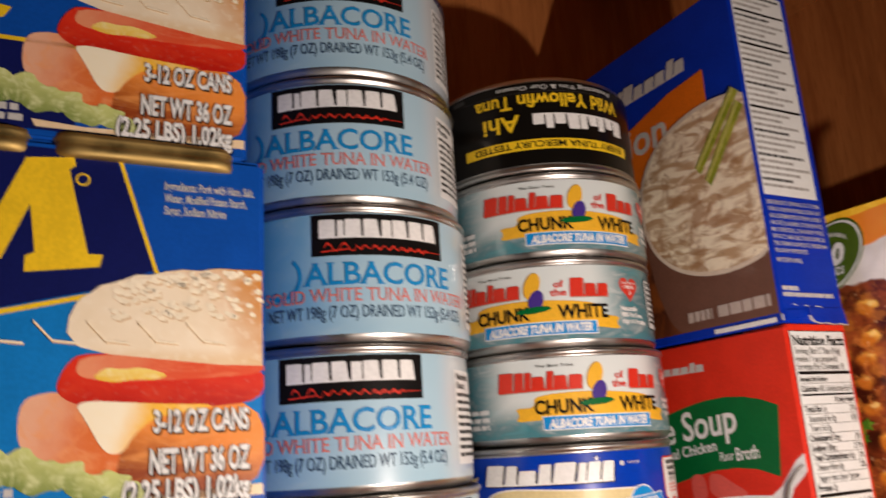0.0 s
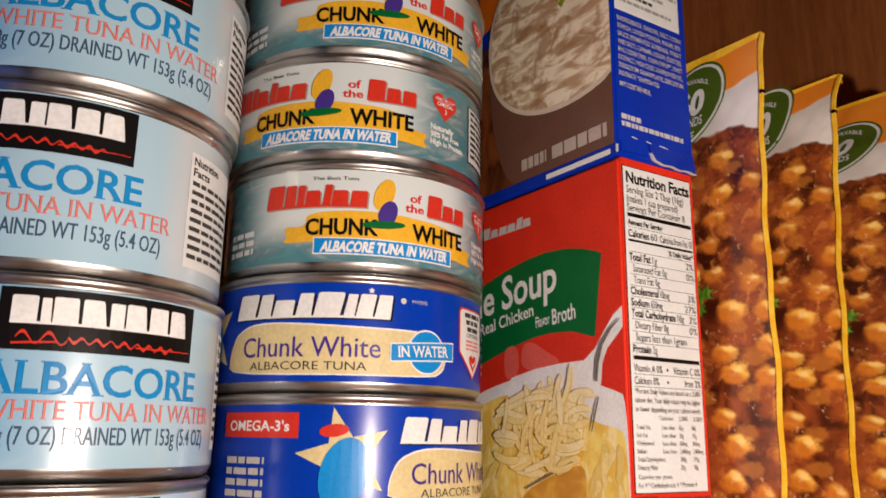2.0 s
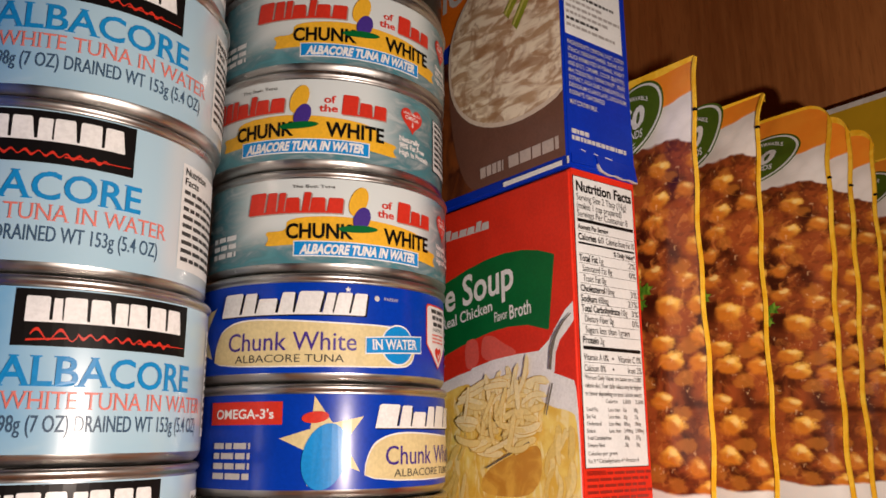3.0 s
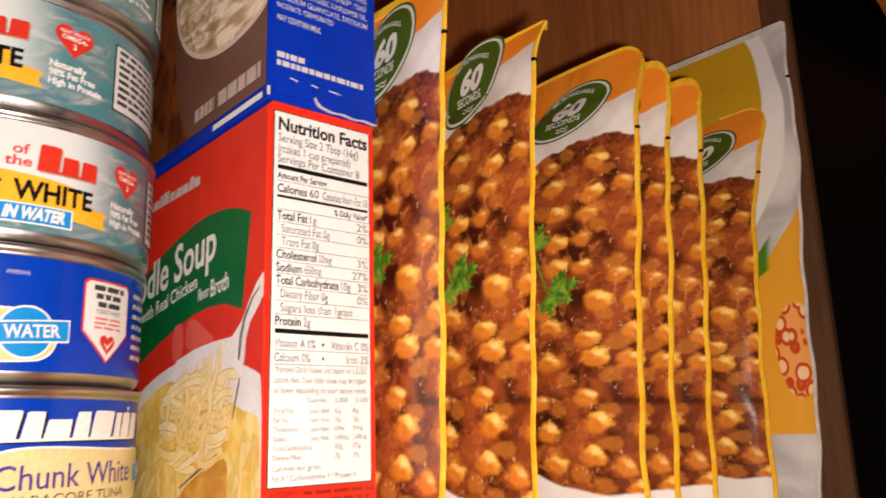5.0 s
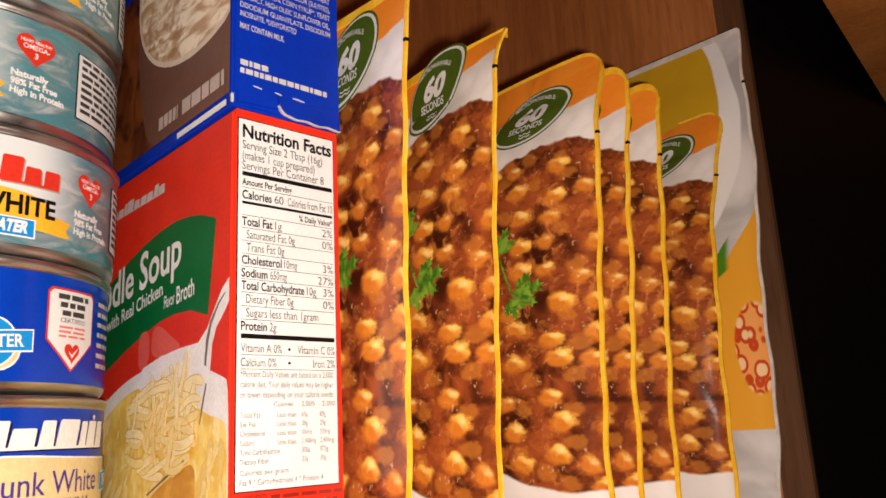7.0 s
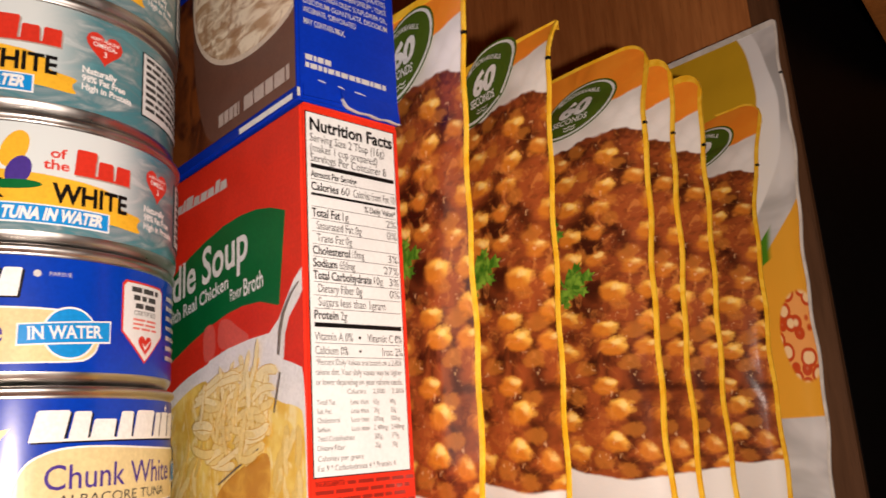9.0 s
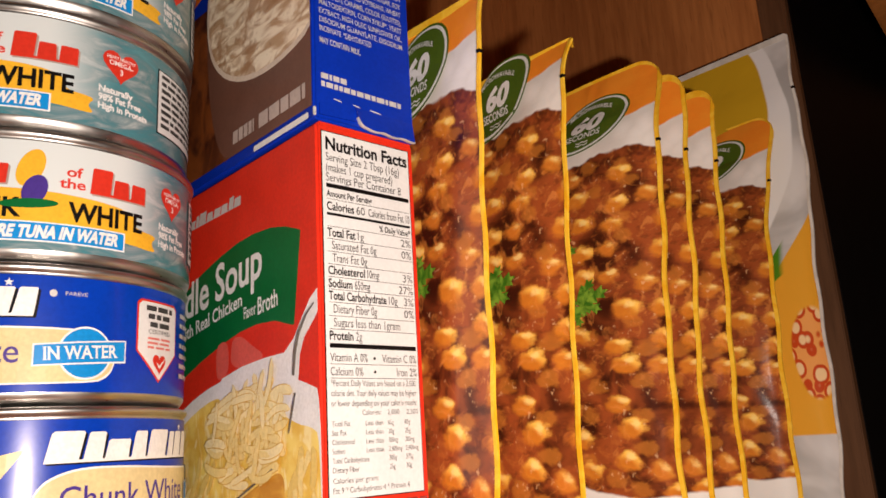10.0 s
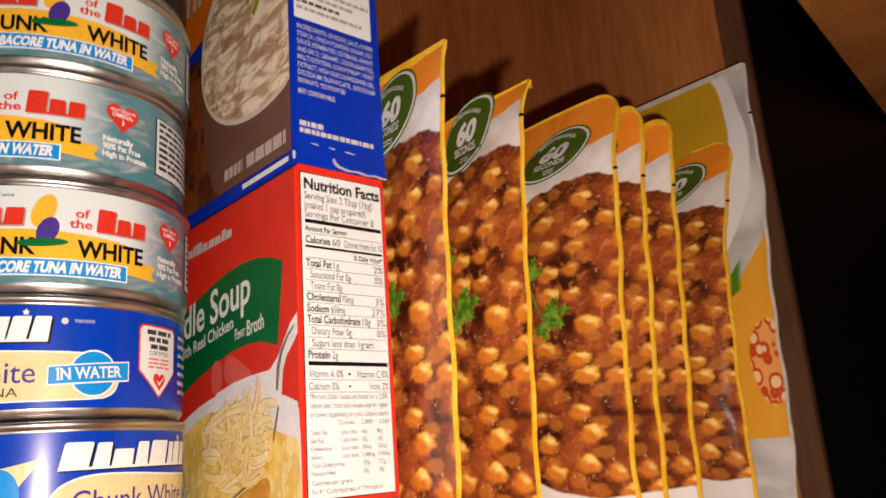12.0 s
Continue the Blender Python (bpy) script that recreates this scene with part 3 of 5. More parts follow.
def can_label(r, z0, z1, steps=96):
    bm = bmesh.new()
    uv = bm.loops.layers.uv.new("UVMap")
    rows = [z0 + (z1 - z0) * k / 3 for k in range(4)]
    for i in range(steps):
        a0, a1 = (2 * math.pi * (k - steps / 2) / steps for k in (i, i + 1))
        for lo, hi in zip(rows, rows[1:]):
            vs = [(a0, lo), (a1, lo), (a1, hi), (a0, hi)]
            f = bm.faces.new([bm.verts.new((r * math.sin(a), -r * math.cos(a), z)) for a, z in vs])
            for loop, (a, z) in zip(f.loops, vs):
                loop[uv].uv = (a * r, z)
    bmesh.ops.remove_doubles(bm, verts=bm.verts[:], dist=1e-6)
    return bm


def round_place(r):
    def place(x, z, off):
        a = x / r
        return ((r + off) * math.sin(a), -(r + off) * math.cos(a), z)
    return place


def can(name, words, r, h, label_material, design, group, at):
    ob = thing(name, words, "can", at, group)
    part("body", can_body(r, h), TIN, ob, "bare tinplate can body", True)
    lid = bmesh.new()
    bmesh.ops.create_circle(lid, cap_ends=True, radius=r - 0.0024, segments=64, matrix=Matrix.Translation((0, 0, h - 0.0028)))
    part("lid", lid, TIN, ob)
    base = bmesh.new()
    bmesh.ops.create_circle(base, cap_ends=True, radius=r - 0.0058, segments=64, matrix=Matrix.Translation((0, 0, 0.0012)))
    part("base", base, TIN, ob)
    part("label", can_label(r + 0.00008, 0.0030, h - 0.0034), label_material, ob, "", True)
    pr = Print()
    design(pr, r)
    pr.lay(ob, round_place(r), 0.003)
    return ob


def blue_tuna(pr, r):
    rnd = random.Random(4)
    d = math.radians(1) * r
    pr.box("brand_panel", BLACK, -30.2 * d, 0.0287, 30.2 * d, 0.0428, 1)
    pr.mark(WHITE, -27.0 * d, 27.5 * d, 0.0346, 0.0064, "TiTTtTTT", 2)
    script = [((-25 + k * 0.4) * d, 0.0316 + (0.0013 if k < 34 else 0.0006) * math.sin(k * (0.37 if k < 34 else 0.62)) - 0.000006 * k) for k in range(118)]
    for k, ((xa, za), (xb, zb)) in enumerate(zip(script, script[1:])):
        q = 0.00030 + 0.00012 * math.sin(k * 0.37)
        pr.shape("brand_script", RED, [(xa, za - q), (xb, zb - q), (xb, zb + q), (xa, za + q)], 2)
    pr.shape("brand_script", RED, [(-26 * d, 0.0299), (-14 * d, 0.0306), (-14 * d, 0.0310), (-26 * d, 0.0304)], 2)
    pr.shape("brand_script", RED, [(8 * d, 0.0306), (29 * d, 0.0310), (29 * d, 0.0312), (8 * d, 0.0310)], 2)
    pr.text("ALBACORE", 0, 0.0192, 0.0072, SKYTEXT, 2, 68 * d, 0.014, align="c", serif=True)
    pr.text("SOLID WHITE TUNA IN WATER", -3 * d, 0.0136, 0.0043, ROSE, 2, 97 * d, 0.0, align="c", serif=True)
    pr.text("NET WT 198g (7 OZ) DRAINED WT 153g (5.4 OZ)", -4 * d, 0.0082, 0.0040, NAVYTEXT, 2, 92 * d, 0.004, align="c")
    for k in range(16):
        a0, a1 = (math.radians(40 + (k + j) * 15) for j in (0, 1))
        if k < 12:
            cx, cz, q0, q1 = -44 * d, 0.0225, 0.0075, 0.0062
            pr.shape("swirl", SKYTEXT, [(cx + q0 * math.sin(a0), cz + q0 * math.cos(a0)), (cx + q0 * math.sin(a1), cz + q0 * math.cos(a1)), (cx + q1 * math.sin(a1), cz + q1 * math.cos(a1)), (cx + q1 * math.sin(a0), cz + q1 * math.cos(a0))], 1)
    pr.oval("seal_mark", PALETEXT, -70 * d, 0.033, 0.0042, 0.0042, 1)
    pr.oval("seal_mark", WHITE, -70 * d, 0.033, 0.0036, 0.0036, 2)
    pr.box("nutrition_panel", PAPER, 52 * d, 0.0070, 84 * d, 0.0385, 1)
    pr.text("Nutrition", 53.5 * d, 0.0352, 0.0022, BLACK, 2, 0.0125, 0.02)
    pr.text("Facts", 53.5 * d, 0.0322, 0.0022, BLACK, 2, 0.0075, 0.02)
    for k in range(9):
        pr.bars(GREYTEXT, 53.5 * d, 82 * d, 0.0295 - k * 0.0025, 0.0012, rnd, 2)


def teal_tuna(pr, r):
    rnd = random.Random(9)
    d = math.radians(1) * r
    pr.shape("ribbon", RIBBON, [(-36 * d, 0.0088), (-33.5 * d, 0.0112), (-36 * d, 0.0138), (-26 * d, 0.0136), (-26 * d, 0.0180), (0, 0.0188), (38 * d, 0.0166), (38 * d, 0.0120), (49 * d, 0.0112), (46 * d, 0.0089), (49 * d, 0.0064), (34 * d, 0.0074), (0, 0.0094), (-26 * d, 0.0090)], 1)
    pr.mark(DUSKY, -43.4 * d, -1.4 * d, 0.0192, 0.0074, "Ttisiss", 2, 0.12, name="brand_shade")
    pr.mark(RED, -44 * d, -2 * d, 0.0196, 0.0074, "Ttisiss", 3, 0.12)
    pr.mark(DUSKY, 22.6 * d, 43.6 * d, 0.0186, 0.0072, "Tss", 2, 0.08, name="brand_shade")
    pr.mark(RED, 22 * d, 43 * d, 0.0190, 0.0072, "Tss", 3, 0.08)
    pr.text("of", 14.5 * d, 0.0228, 0.0026, RED, 3, 5 * d, 0.02)
    pr.text("the", 12.5 * d, 0.0196, 0.0026, RED, 3, 8 * d, 0.02)
    pr.text("The Best Tuna", -24 * d, 0.0280, 0.0011, GREYTEXT, 3, 18 * d)
    pr.text("CHUNK", -26 * d, 0.0112, 0.0048, BLACK, 3, 28 * d, 0.03)
    pr.text("WHITE", 15.5 * d, 0.0110, 0.0050, BLACK, 3, 26 * d, 0.03)
    pr.shape("banner", WHITE, [(-22.8 * d, 0.0052), (34.8 * d, 0.0047), (34.8 * d, 0.0099), (-22.8 * d, 0.0104)], 2)
    pr.shape("banner", BRIGHTBLUE, [(-22.2 * d, 0.0056), (34.2 * d, 0.0051), (34.2 * d, 0.0095), (-22.2 * d, 0.0100)], 3)
    pr.text("ALBACORE TUNA IN WATER", 6 * d, 0.0060, 0.0030, WHITE, 4, 52 * d, 0.05, 0.20, "c")
    pr.oval("emblem", RIBBON, 4 * d, 0.0240, 0.0030, 0.0050, 4, lean=0.25)
    pr.oval("emblem", PURPLE, 5.5 * d, 0.0182, 0.0028, 0.0040, 5, lean=0.2)
    pr.oval("emblem", GREEN, 4 * d, 0.0146, 0.0062, 0.0013, 6, lean=1.6)
    for _, spots, _ in pr.layers.values():
        spots[:] = [(x + 4.5 * d, z, e) for x, z, e in spots]
    heart(pr, RED, 62 * d, 0.0228, 0.0108, 0.0100)
    pr.text("HEART HEALTHY", 62 * d, 0.0243, 0.0010, WHITE, 3, 0.0086, 0.01, align="c")
    pr.text("OMEGA-", 62 * d, 0.0225, 0.0014, WHITE, 3, 0.0072, 0.015, align="c")
    pr.text("3", 62 * d, 0.0201, 0.0016, WHITE, 3, None, 0.02, align="c")
    for k, w in enumerate(("Naturally", "98% Fat Free", "High in Protein")):
        pr.text(w, 54 * d, 0.0138 - k * 0.0025, 0.0018, WHITE, 3, (0.0100, 0.0128, 0.0150)[k], 0.04)
    pr.box("nutrition_panel", BLACK, 79 * d, 0.0078, 118 * d, 0.0280, 1)
    pr.box("nutrition_panel", PAPER, 79.5 * d, 0.0082, 117.5 * d, 0.0276, 2)
    for k in range(8):
        pr.bars(GREYTEXT, 81 * d, 116 * d, 0.0255 - k * 0.0022, 0.0012, rnd, 3)
    for k in range(3):
        pr.bars(WHITE, -62 * d, -46 * d, 0.0125 - k * 0.0028, 0.0017, rnd, 3)
    pr.box("code_panel", PAPER, -140 * d, 0.006, -100 * d, 0.0285, 1)


def royal_tuna(pr, r):
    rnd = random.Random(12)
    d = math.radians(1) * r
    band = [(-33 * d, 0.0052), (52 * d, 0.0052), (58 * d, 0.0075), (60 * d, 0.0115), (57 * d, 0.0155), (50 * d, 0.0180), (20 * d, 0.0183), (-10 * d, 0.0196), (-21 * d, 0.0191), (-29 * d, 0.0165), (-32.5 * d, 0.0110)]
    pr.shape("cream_band", WHITE, [(x * 1.01, z + (0.0005 if z > 0.01 else -0.0004)) for x, z in band], 1)
    pr.shape("cream_band", CREAM, band, 2)
    pr.mark(BLACK, -28.2 * d, 35.8 * d, 0.0207, 0.0074, "TtstTitt", 3, 0.22, name="brand_shade")
    pr.mark(WHITE, -29 * d, 35 * d, 0.0211, 0.0074, "TtstTitt", 4, 0.22)
    star(pr, WHITE, 27 * d, 0.0293, 0.0011, 3)
    pr.text("Chunk White", -24 * d, 0.0100, 0.0058, PURPLE, 3, 55 * d, 0.004)
    pr.text("ALBACORE TUNA", -20 * d, 0.0063, 0.0024, GREYTEXT, 3, 46 * d)
    pr.oval("badge", WHITE, 50 * d, 0.0125, 0.0066, 0.0066, 3)
    pr.oval("badge", BRIGHTBLUE, 50 * d, 0.0125, 0.0061, 0.0061, 4)
    pr.shape("badge_ribbon", WHITE, [(34.5 * d, 0.0090), (63.5 * d, 0.0104), (63.5 * d, 0.0162), (34.5 * d, 0.0145)], 5)
    pr.shape("badge_ribbon", BRIGHTBLUE, [(35 * d, 0.0094), (63 * d, 0.0108), (63 * d, 0.0158), (35 * d, 0.0141)], 6)
    pr.text("IN WATER", 37.5 * d, 0.0106, 0.0031, WHITE, 7, 23 * d, 0.02, turn=0.06, serif=True)
    for m, k, lv in ((RED, 1.0, 2), (PAPER, 0.94, 3)):
        pr.shape("shield", m, [(79.5 * d + x * k * d, 0.0176 + z * k) for x, z in ((-11.5, 0.0095), (-10, 0.0106), (10, 0.0106), (11.5, 0.0095), (11.5, -0.0035), (0, -0.0116), (-11.5, -0.0035))], lv)
    for k in range(3):
        pr.bars(GREYTEXT, (72 + k) * d, (87 - k) * d, 0.0252 - k * 0.0022, 0.0014, rnd, 4)
    for k in range(3):
        pr.bars(ROSE, 73 * d, 86 * d, 0.0174 - k * 0.0012, 0.0006, rnd, 4)
    pr.text("CERTIFIED", 79.5 * d, 0.0190, 0.0012, GREYTEXT, 4, 0.0095, align="c")
    heart(pr, RED, 79.5 * d, 0.0112, 0.0058, 0.0056, 4)
    pr.shape("tick", WHITE, [(77.5 * d, 0.0115), (79.3 * d, 0.0096), (83 * d, 0.0130), (79.3 * d, 0.0106)], 5)
    pr.text("PAREVE", 43 * d, 0.0266, 0.0010, PALEINK, 3, 0.0052)
    pr.oval("seal_mark", PALEINK, 39.5 * d, 0.0270, 0.0009, 0.0009, 3)
    for k in range(7):
        pr.bars(PALEINK, 95 * d, 108 * d, 0.0255 - k * 0.0029, 0.0013, rnd, 3)
    pr.box("flash", RED, -101 * d, 0.0222, -66 * d, 0.0292, 2)
    pr.text("OMEGA-3's", -83.5 * d, 0.0241, 0.0028, WHITE, 3, 28 * d, 0.02, align="c")
    for k in range(4):
        pr.bars(PALEINK, -98 * d, -79 * d, 0.0150 - k * 0.0030, 0.0018, rnd, 3)
    star(pr, CREAM, -49 * d, 0.0172, 0.0140, 1, 0.25, "star")
    pr.oval("emblem", BRIGHTBLUE, -49 * d, 0.0128, 0.0068, 0.0098, 3, lean=0.15)
    pr.oval("emblem", RED, -53 * d, 0.0244, 0.0040, 0.0018, 4, lean=0.5)


def black_tuna(pr, r):
    rnd = random.Random(15)
    d = math.radians(1) * r
    pr.box("band", YELLOW, -26 * d, 0.0276, 71 * d, 0.0320, 1)
    pr.text("EVERY TUNA MERCURY TESTED", 22 * d, 0.0285, 0.0026, BLACK, 2, 86 * d, 0.02, align="c")
    pr.mark(WHITE, -23 * d, 33 * d, 0.0168, 0.0068, "TststTsts", 2)
    pr.text("Ahi", 39 * d, 0.0168, 0.0068, YELLOW, 2, 20 * d, 0.02)
    pr.text("Wild Yellowfin Tuna", -21 * d, 0.0082, 0.0058, YELLOW, 2, 84 * d, 0.02)
    pr.box("rule", GREYTEXT, -26 * d, 0.0070, 70 * d, 0.0072, 1)
    pr.text("Protecting You & Our Oceans", -16 * d, 0.0044, 0.0019, PALEINK, 2, 66 * d, 0.01)
    pr.box("nutrition_panel", PALEINK, 82 * d, 0.005, 104 * d, 0.0340, 1)
    for k in range(10):
        pr.bars(BLACK, 83 * d, 103 * d, 0.0065 + k * 0.0025, 0.0011, rnd, 2)
    pr.box("tab", GREYTEXT, 70 * d, 0.0042, 78 * d, 0.006, 1)


KX, KY, KR, KH = 0.1036, 0.2548, 0.0451, 0.0466
first = can("tuna_can", "pale sky-blue albacore tuna can in a tall stack", KR, KH, BLUELABEL, blue_tuna, "stack of sky-blue tuna cans", pose(KX, KY, 0, 0, 0, 3))
for level, turn in enumerate((9.7, -17.3, -5.1, -20.4, -16.5)):
    copy_thing(first, pose(KX + (0.0007, -0.0008, 0.0010, -0.0004, -0.0012)[level], KY + (0.0003, 0.0006, -0.0004, 0.0002, 0.0)[level], (level + 1) * KH, 0, 0, turn))

OX, OY, OR, OH = 0.1966, 0.2560, 0.0444, 0.0348
teal = can("tuna_can", "teal and white chunk white tuna can with yellow ribbon", OR, OH, TEALLABEL, teal_tuna, "stack of mixed tuna cans", pose(OX, OY, 0, 0, 0, 18))
for level, turn, dx in ((3, -24.5, 0.0006), (4, -49.0, -0.0010), (5, -24.5, 0.0002)):
    copy_thing(teal, pose(OX + dx, OY, level * OH, 0, 0, turn))
royal = can("tuna_can", "royal blue chunk white tuna can with cream band", OR, OH, ROYAL, royal_tuna, "stack of mixed tuna cans", pose(OX, OY, OH, 0, 0, 22.5))
copy_thing(royal, pose(OX - 0.0004, OY, 2 * OH, 0, 0, -45.5))
can("tuna_can", "black and yellow yellowfin tuna can standing upside down", OR, 0.0415, BLACKLABEL, black_tuna, "stack of mixed tuna cans", pose(OX - 0.0008, OY, 6 * OH + 0.0415, 0, 180, 0))


# ---- cartons ----
def side_place(y):
    return lambda x, z, off: (x, y - off, z)


def front_place(x0, y0):
    """A face that looks along -x: the design's x runs from the far end towards the near edge."""
    return lambda u, z, off: (x0 - off, y0 - u, z)


def carton(name, words, material, x0, y0, z0, x1, y1, z1):
    ob = thing(name, words, "box", pose(x0, y0, z0))
    bm = slab(0, 0, 0, x1 - x0, y1 - y0, z1 - z0, 0.0007, 3)
    part("carton", bm, material, ob)
    return ob


rnd = random.Random(21)
W, H, D = 0.0338, 0.1420, 0.108
soup = carton("soup_box", "red noodle soup mix carton with white nutrition panel", CARTON_RED, 0.2450, 0.1755, 0.0, 0.2450 + W, 0.1755 + D, H)
part("seam", slab(0.0008, -0.0002, 0.1408, W - 0.0008, 0.02, 0.1424, 0.0003), CARTON_RED, soup, "folded flap edge")

pr = Print()
pr.box("nutrition_panel", BLACK, 0.0013, 0.0432, 0.0319, 0.1399, 0)
pr.box("nutrition_panel", PAPER, 0.0016, 0.0435, 0.0316, 0.1396, 1)


def down(y):
    return 0.1397 - (y - 197) / 647 * 0.0964


L, R2 = 0.0026, 0.0309
pr.text("Nutrition Facts", L, down(232), 0.0036, BLACK, 3, R2 - L, 0.03)
for words, y, w in (("Serving Size 2 Tbsp (16g)", 254, 0.0268), ("(makes 1 cup prepared)", 274, 0.0240), ("Servings Per Container 8", 293, 0.0272)):
    pr.text(words, L, down(y), 0.0024, GREYTEXT, 3, w * 0.94)
pr.box("rule", BLACK, L, down(305), R2, down(297), 3)
pr.text("Amount Per Serving", L, down(322), 0.0018, BLACK, 3, 0.0150, 0.02)
pr.box("rule", GREYTEXT, L, down(327), R2, down(326), 3)
pr.text("Calories", L, down(347), 0.0023, BLACK, 3, 0.0088, 0.02)
pr.text("60", L + 0.0096, down(347), 0.0023, GREYTEXT, 3, 0.0028)
pr.text("Calories from Fat 10", R2, down(347), 0.0023, GREYTEXT, 3, 0.0146, align="r")
pr.box("rule", BLACK, L, down(357), R2, down(352), 3)
pr.text("% Daily Value*", R2, down(373), 0.0017, BLACK, 3, 0.0110, 0.015, align="r")
rows_nf = (("Total Fat", "1g", 396, 0, "2%", 0.0098), ("Saturated Fat 0g", "", 419, 1, "0%", 0.0158), ("Trans Fat 0g", "", 442, 1, "", 0.0122),
           ("Cholesterol", "10mg", 465, 0, "3%", 0.0128), ("Sodium", "650mg", 488, 0, "27%", 0.0082), ("Total Carbohydrate", "10g", 510, 0, "3%", 0.0204),
           ("Dietary Fiber 0g", "", 533, 1, "0%", 0.0152), ("Sugars less than 1gram", "", 557, 1, "", 0.0236), ("Protein", "2g", 580, 0, "", 0.0080))
for words, amount, y, inset, share, w in rows_nf:
    pr.box("rule", GREYTEXT, L, down(y - 18), R2, down(y - 19), 3)
    pr.text(words, L + 0.0014 * inset, down(y), 0.0023, GREYTEXT if inset else BLACK, 3, w * 0.92, 0.0 if inset else 0.02)
    if amount:
        pr.text(amount, L + w * 0.92 + 0.0008, down(y), 0.0023, GREYTEXT, 3, 0.0010 * len(amount))
    if share:
        pr.text(share, R2, down(y), 0.0022, GREYTEXT, 3, align="r")
pr.box("rule", BLACK, L, down(594), R2, down(586), 3)
for a, b, y in (("Vitamin A 0%", "Vitamin C 0%", 617), ("Calcium 0%", "Iron 2%", 641)):
    pr.text(a, L, down(y), 0.0022, GREYTEXT, 3, 0.0118 if a[0] == "V" else 0.0102)
    pr.text(b, R2, down(y), 0.0022, GREYTEXT, 3, 0.0118 if b[0] == "V" else 0.0070, align="r")
    pr.oval("rule", BLACK, 0.0166, down(y - 7), 0.0004, 0.0004, 3, 10)
    pr.box("rule", GREYTEXT, L, down(y + 5), R2, down(y + 4), 3)
for words, y in (("*Percent Daily Values are based on a 2,000", 659), ("calorie diet. Your daily values may be higher", 676), ("or lower depending on your calorie needs:", 693)):
    pr.text(words, L, down(y), 0.0016, PALETEXT, 3, R2 - L - 0.0006)
pr.text("Calories:", 0.0120, down(708), 0.0013, PALETEXT, 3, 0.0060)
pr.text("2,000", 0.0202, down(708), 0.0013, PALETEXT, 3)
pr.text("2,500", 0.0266, down(708), 0.0013, PALETEXT, 3)
table = (("Total Fat", "Less than", "65g", "80g"), ("Sat Fat", "Less than", "20g", "25g"), ("Cholesterol", "Less than", "300mg", "300mg"),
         ("Sodium", "Less than", "2,400mg", "2,400mg"), ("Total Carbohydrate", "", "300g", "375g"), ("Dietary Fiber", "", "25g", "30g"))
for k, cells in enumerate(table):
    for words, x in zip(cells, (L, 0.0130, 0.0202, 0.0258)):
        if words:
            pr.text(words, x, down(726 + k * 15), 0.0013, PALETEXT, 3, 0.00062 * len(words))
pr.text("Calories per gram:", L, down(818), 0.0013, PALETEXT, 3)
pr.text("Fat 9 * Carbohydrates 4 * Protein 4", L, down(834), 0.0014, PALETEXT, 3, 0.024)
pr.text("INGREDIENTS:", 0.0018, 0.0412, 0.0013, DEEPRED, 3, 0.0086, 0.02)
for k in range(15):
    pr.bars(DEEPRED, 0.0112 if k == 0 else 0.0018, 0.0325 - (k % 3) * 0.0015, 0.0412 - k * 0.0019, 0.0009, rnd, 2)
pr.lay(soup, side_place(0.0), labels={"nutrition_panel": "white printed nutrition table"})

pr = Print()
def fy(y):
    return 0.1755 + D - y


pr.shape("green_panel", GREEN, [(fy(0.2750), 0.0745), (fy(0.2600), 0.0795), (fy(0.2440), 0.0846), (fy(0.2300), 0.0882), (fy(0.2180), 0.0905), (fy(0.2080), 0.0913), (fy(0.1980), 0.0908), (fy(0.1885), 0.0882), (fy(0.1878), 0.0884), (fy(0.1840), 0.1134), (fy(0.1846), 0.1138), (fy(0.1920), 0.1164), (fy(0.2000), 0.1180), (fy(0.2100), 0.1186), (fy(0.2200), 0.1180), (fy(0.2320), 0.1160), (fy(0.2440), 0.1132), (fy(0.2600), 0.1080), (fy(0.2750), 0.1020)], 1)
pr.text("Noodle Soup", fy(0.2045), 0.0972, 0.0114, WHITE, 2, 0.080, 0.018, 0.10, "r", turn=0.10)
pr.text("with Real Chicken", fy(0.2165), 0.0925, 0.0042, WHITE, 2, 0.044, 0.014, 0.05, "r", turn=0.13)
pr.text("Flavor", fy(0.2085), 0.0938, 0.0036, WHITE, 2, 0.0072, 0.008, 0.05, "r", turn=0.10)
pr.text("Broth", fy(0.1962), 0.0940, 0.0050, WHITE, 2, 0.0112, 0.014, 0.05, "r", turn=0.08)
pr.mark(PALEINK, fy(0.272), fy(0.2175), 0.1298, 0.0042, "TitssiTsssts", 2, 0.25)
PLUMES = (((0.2330, 0.0770), (0.2335, 0.0880), (0.2280, 0.0905), (0.2252, 0.0870), (0.2250, 0.0790)), ((0.2240, 0.0800), (0.2232, 0.0895), (0.2170, 0.0892), (0.2110, 0.0856), (0.2040, 0.0825), (0.2060, 0.0800)))
for k, plume in enumerate(PLUMES):
    pr.shape("steam", DUSTYRED, [(fy(y), min(z, 0.0893)) for y, z in plume], 1, 0.00002 + 0.00002 * k)
pr.shape("bowl", WHITE, [(fy(0.1757), 0.0160), (fy(0.1757), 0.0700), (fy(0.1800), 0.0716), (fy(0.1860), 0.0735), (fy(0.2000), 0.0772), (fy(0.2240), 0.0782), (fy(0.2440), 0.0748), (fy(0.2640), 0.0680), (fy(0.2825), 0.0560), (fy(0.2825), 0.0160)], 2)
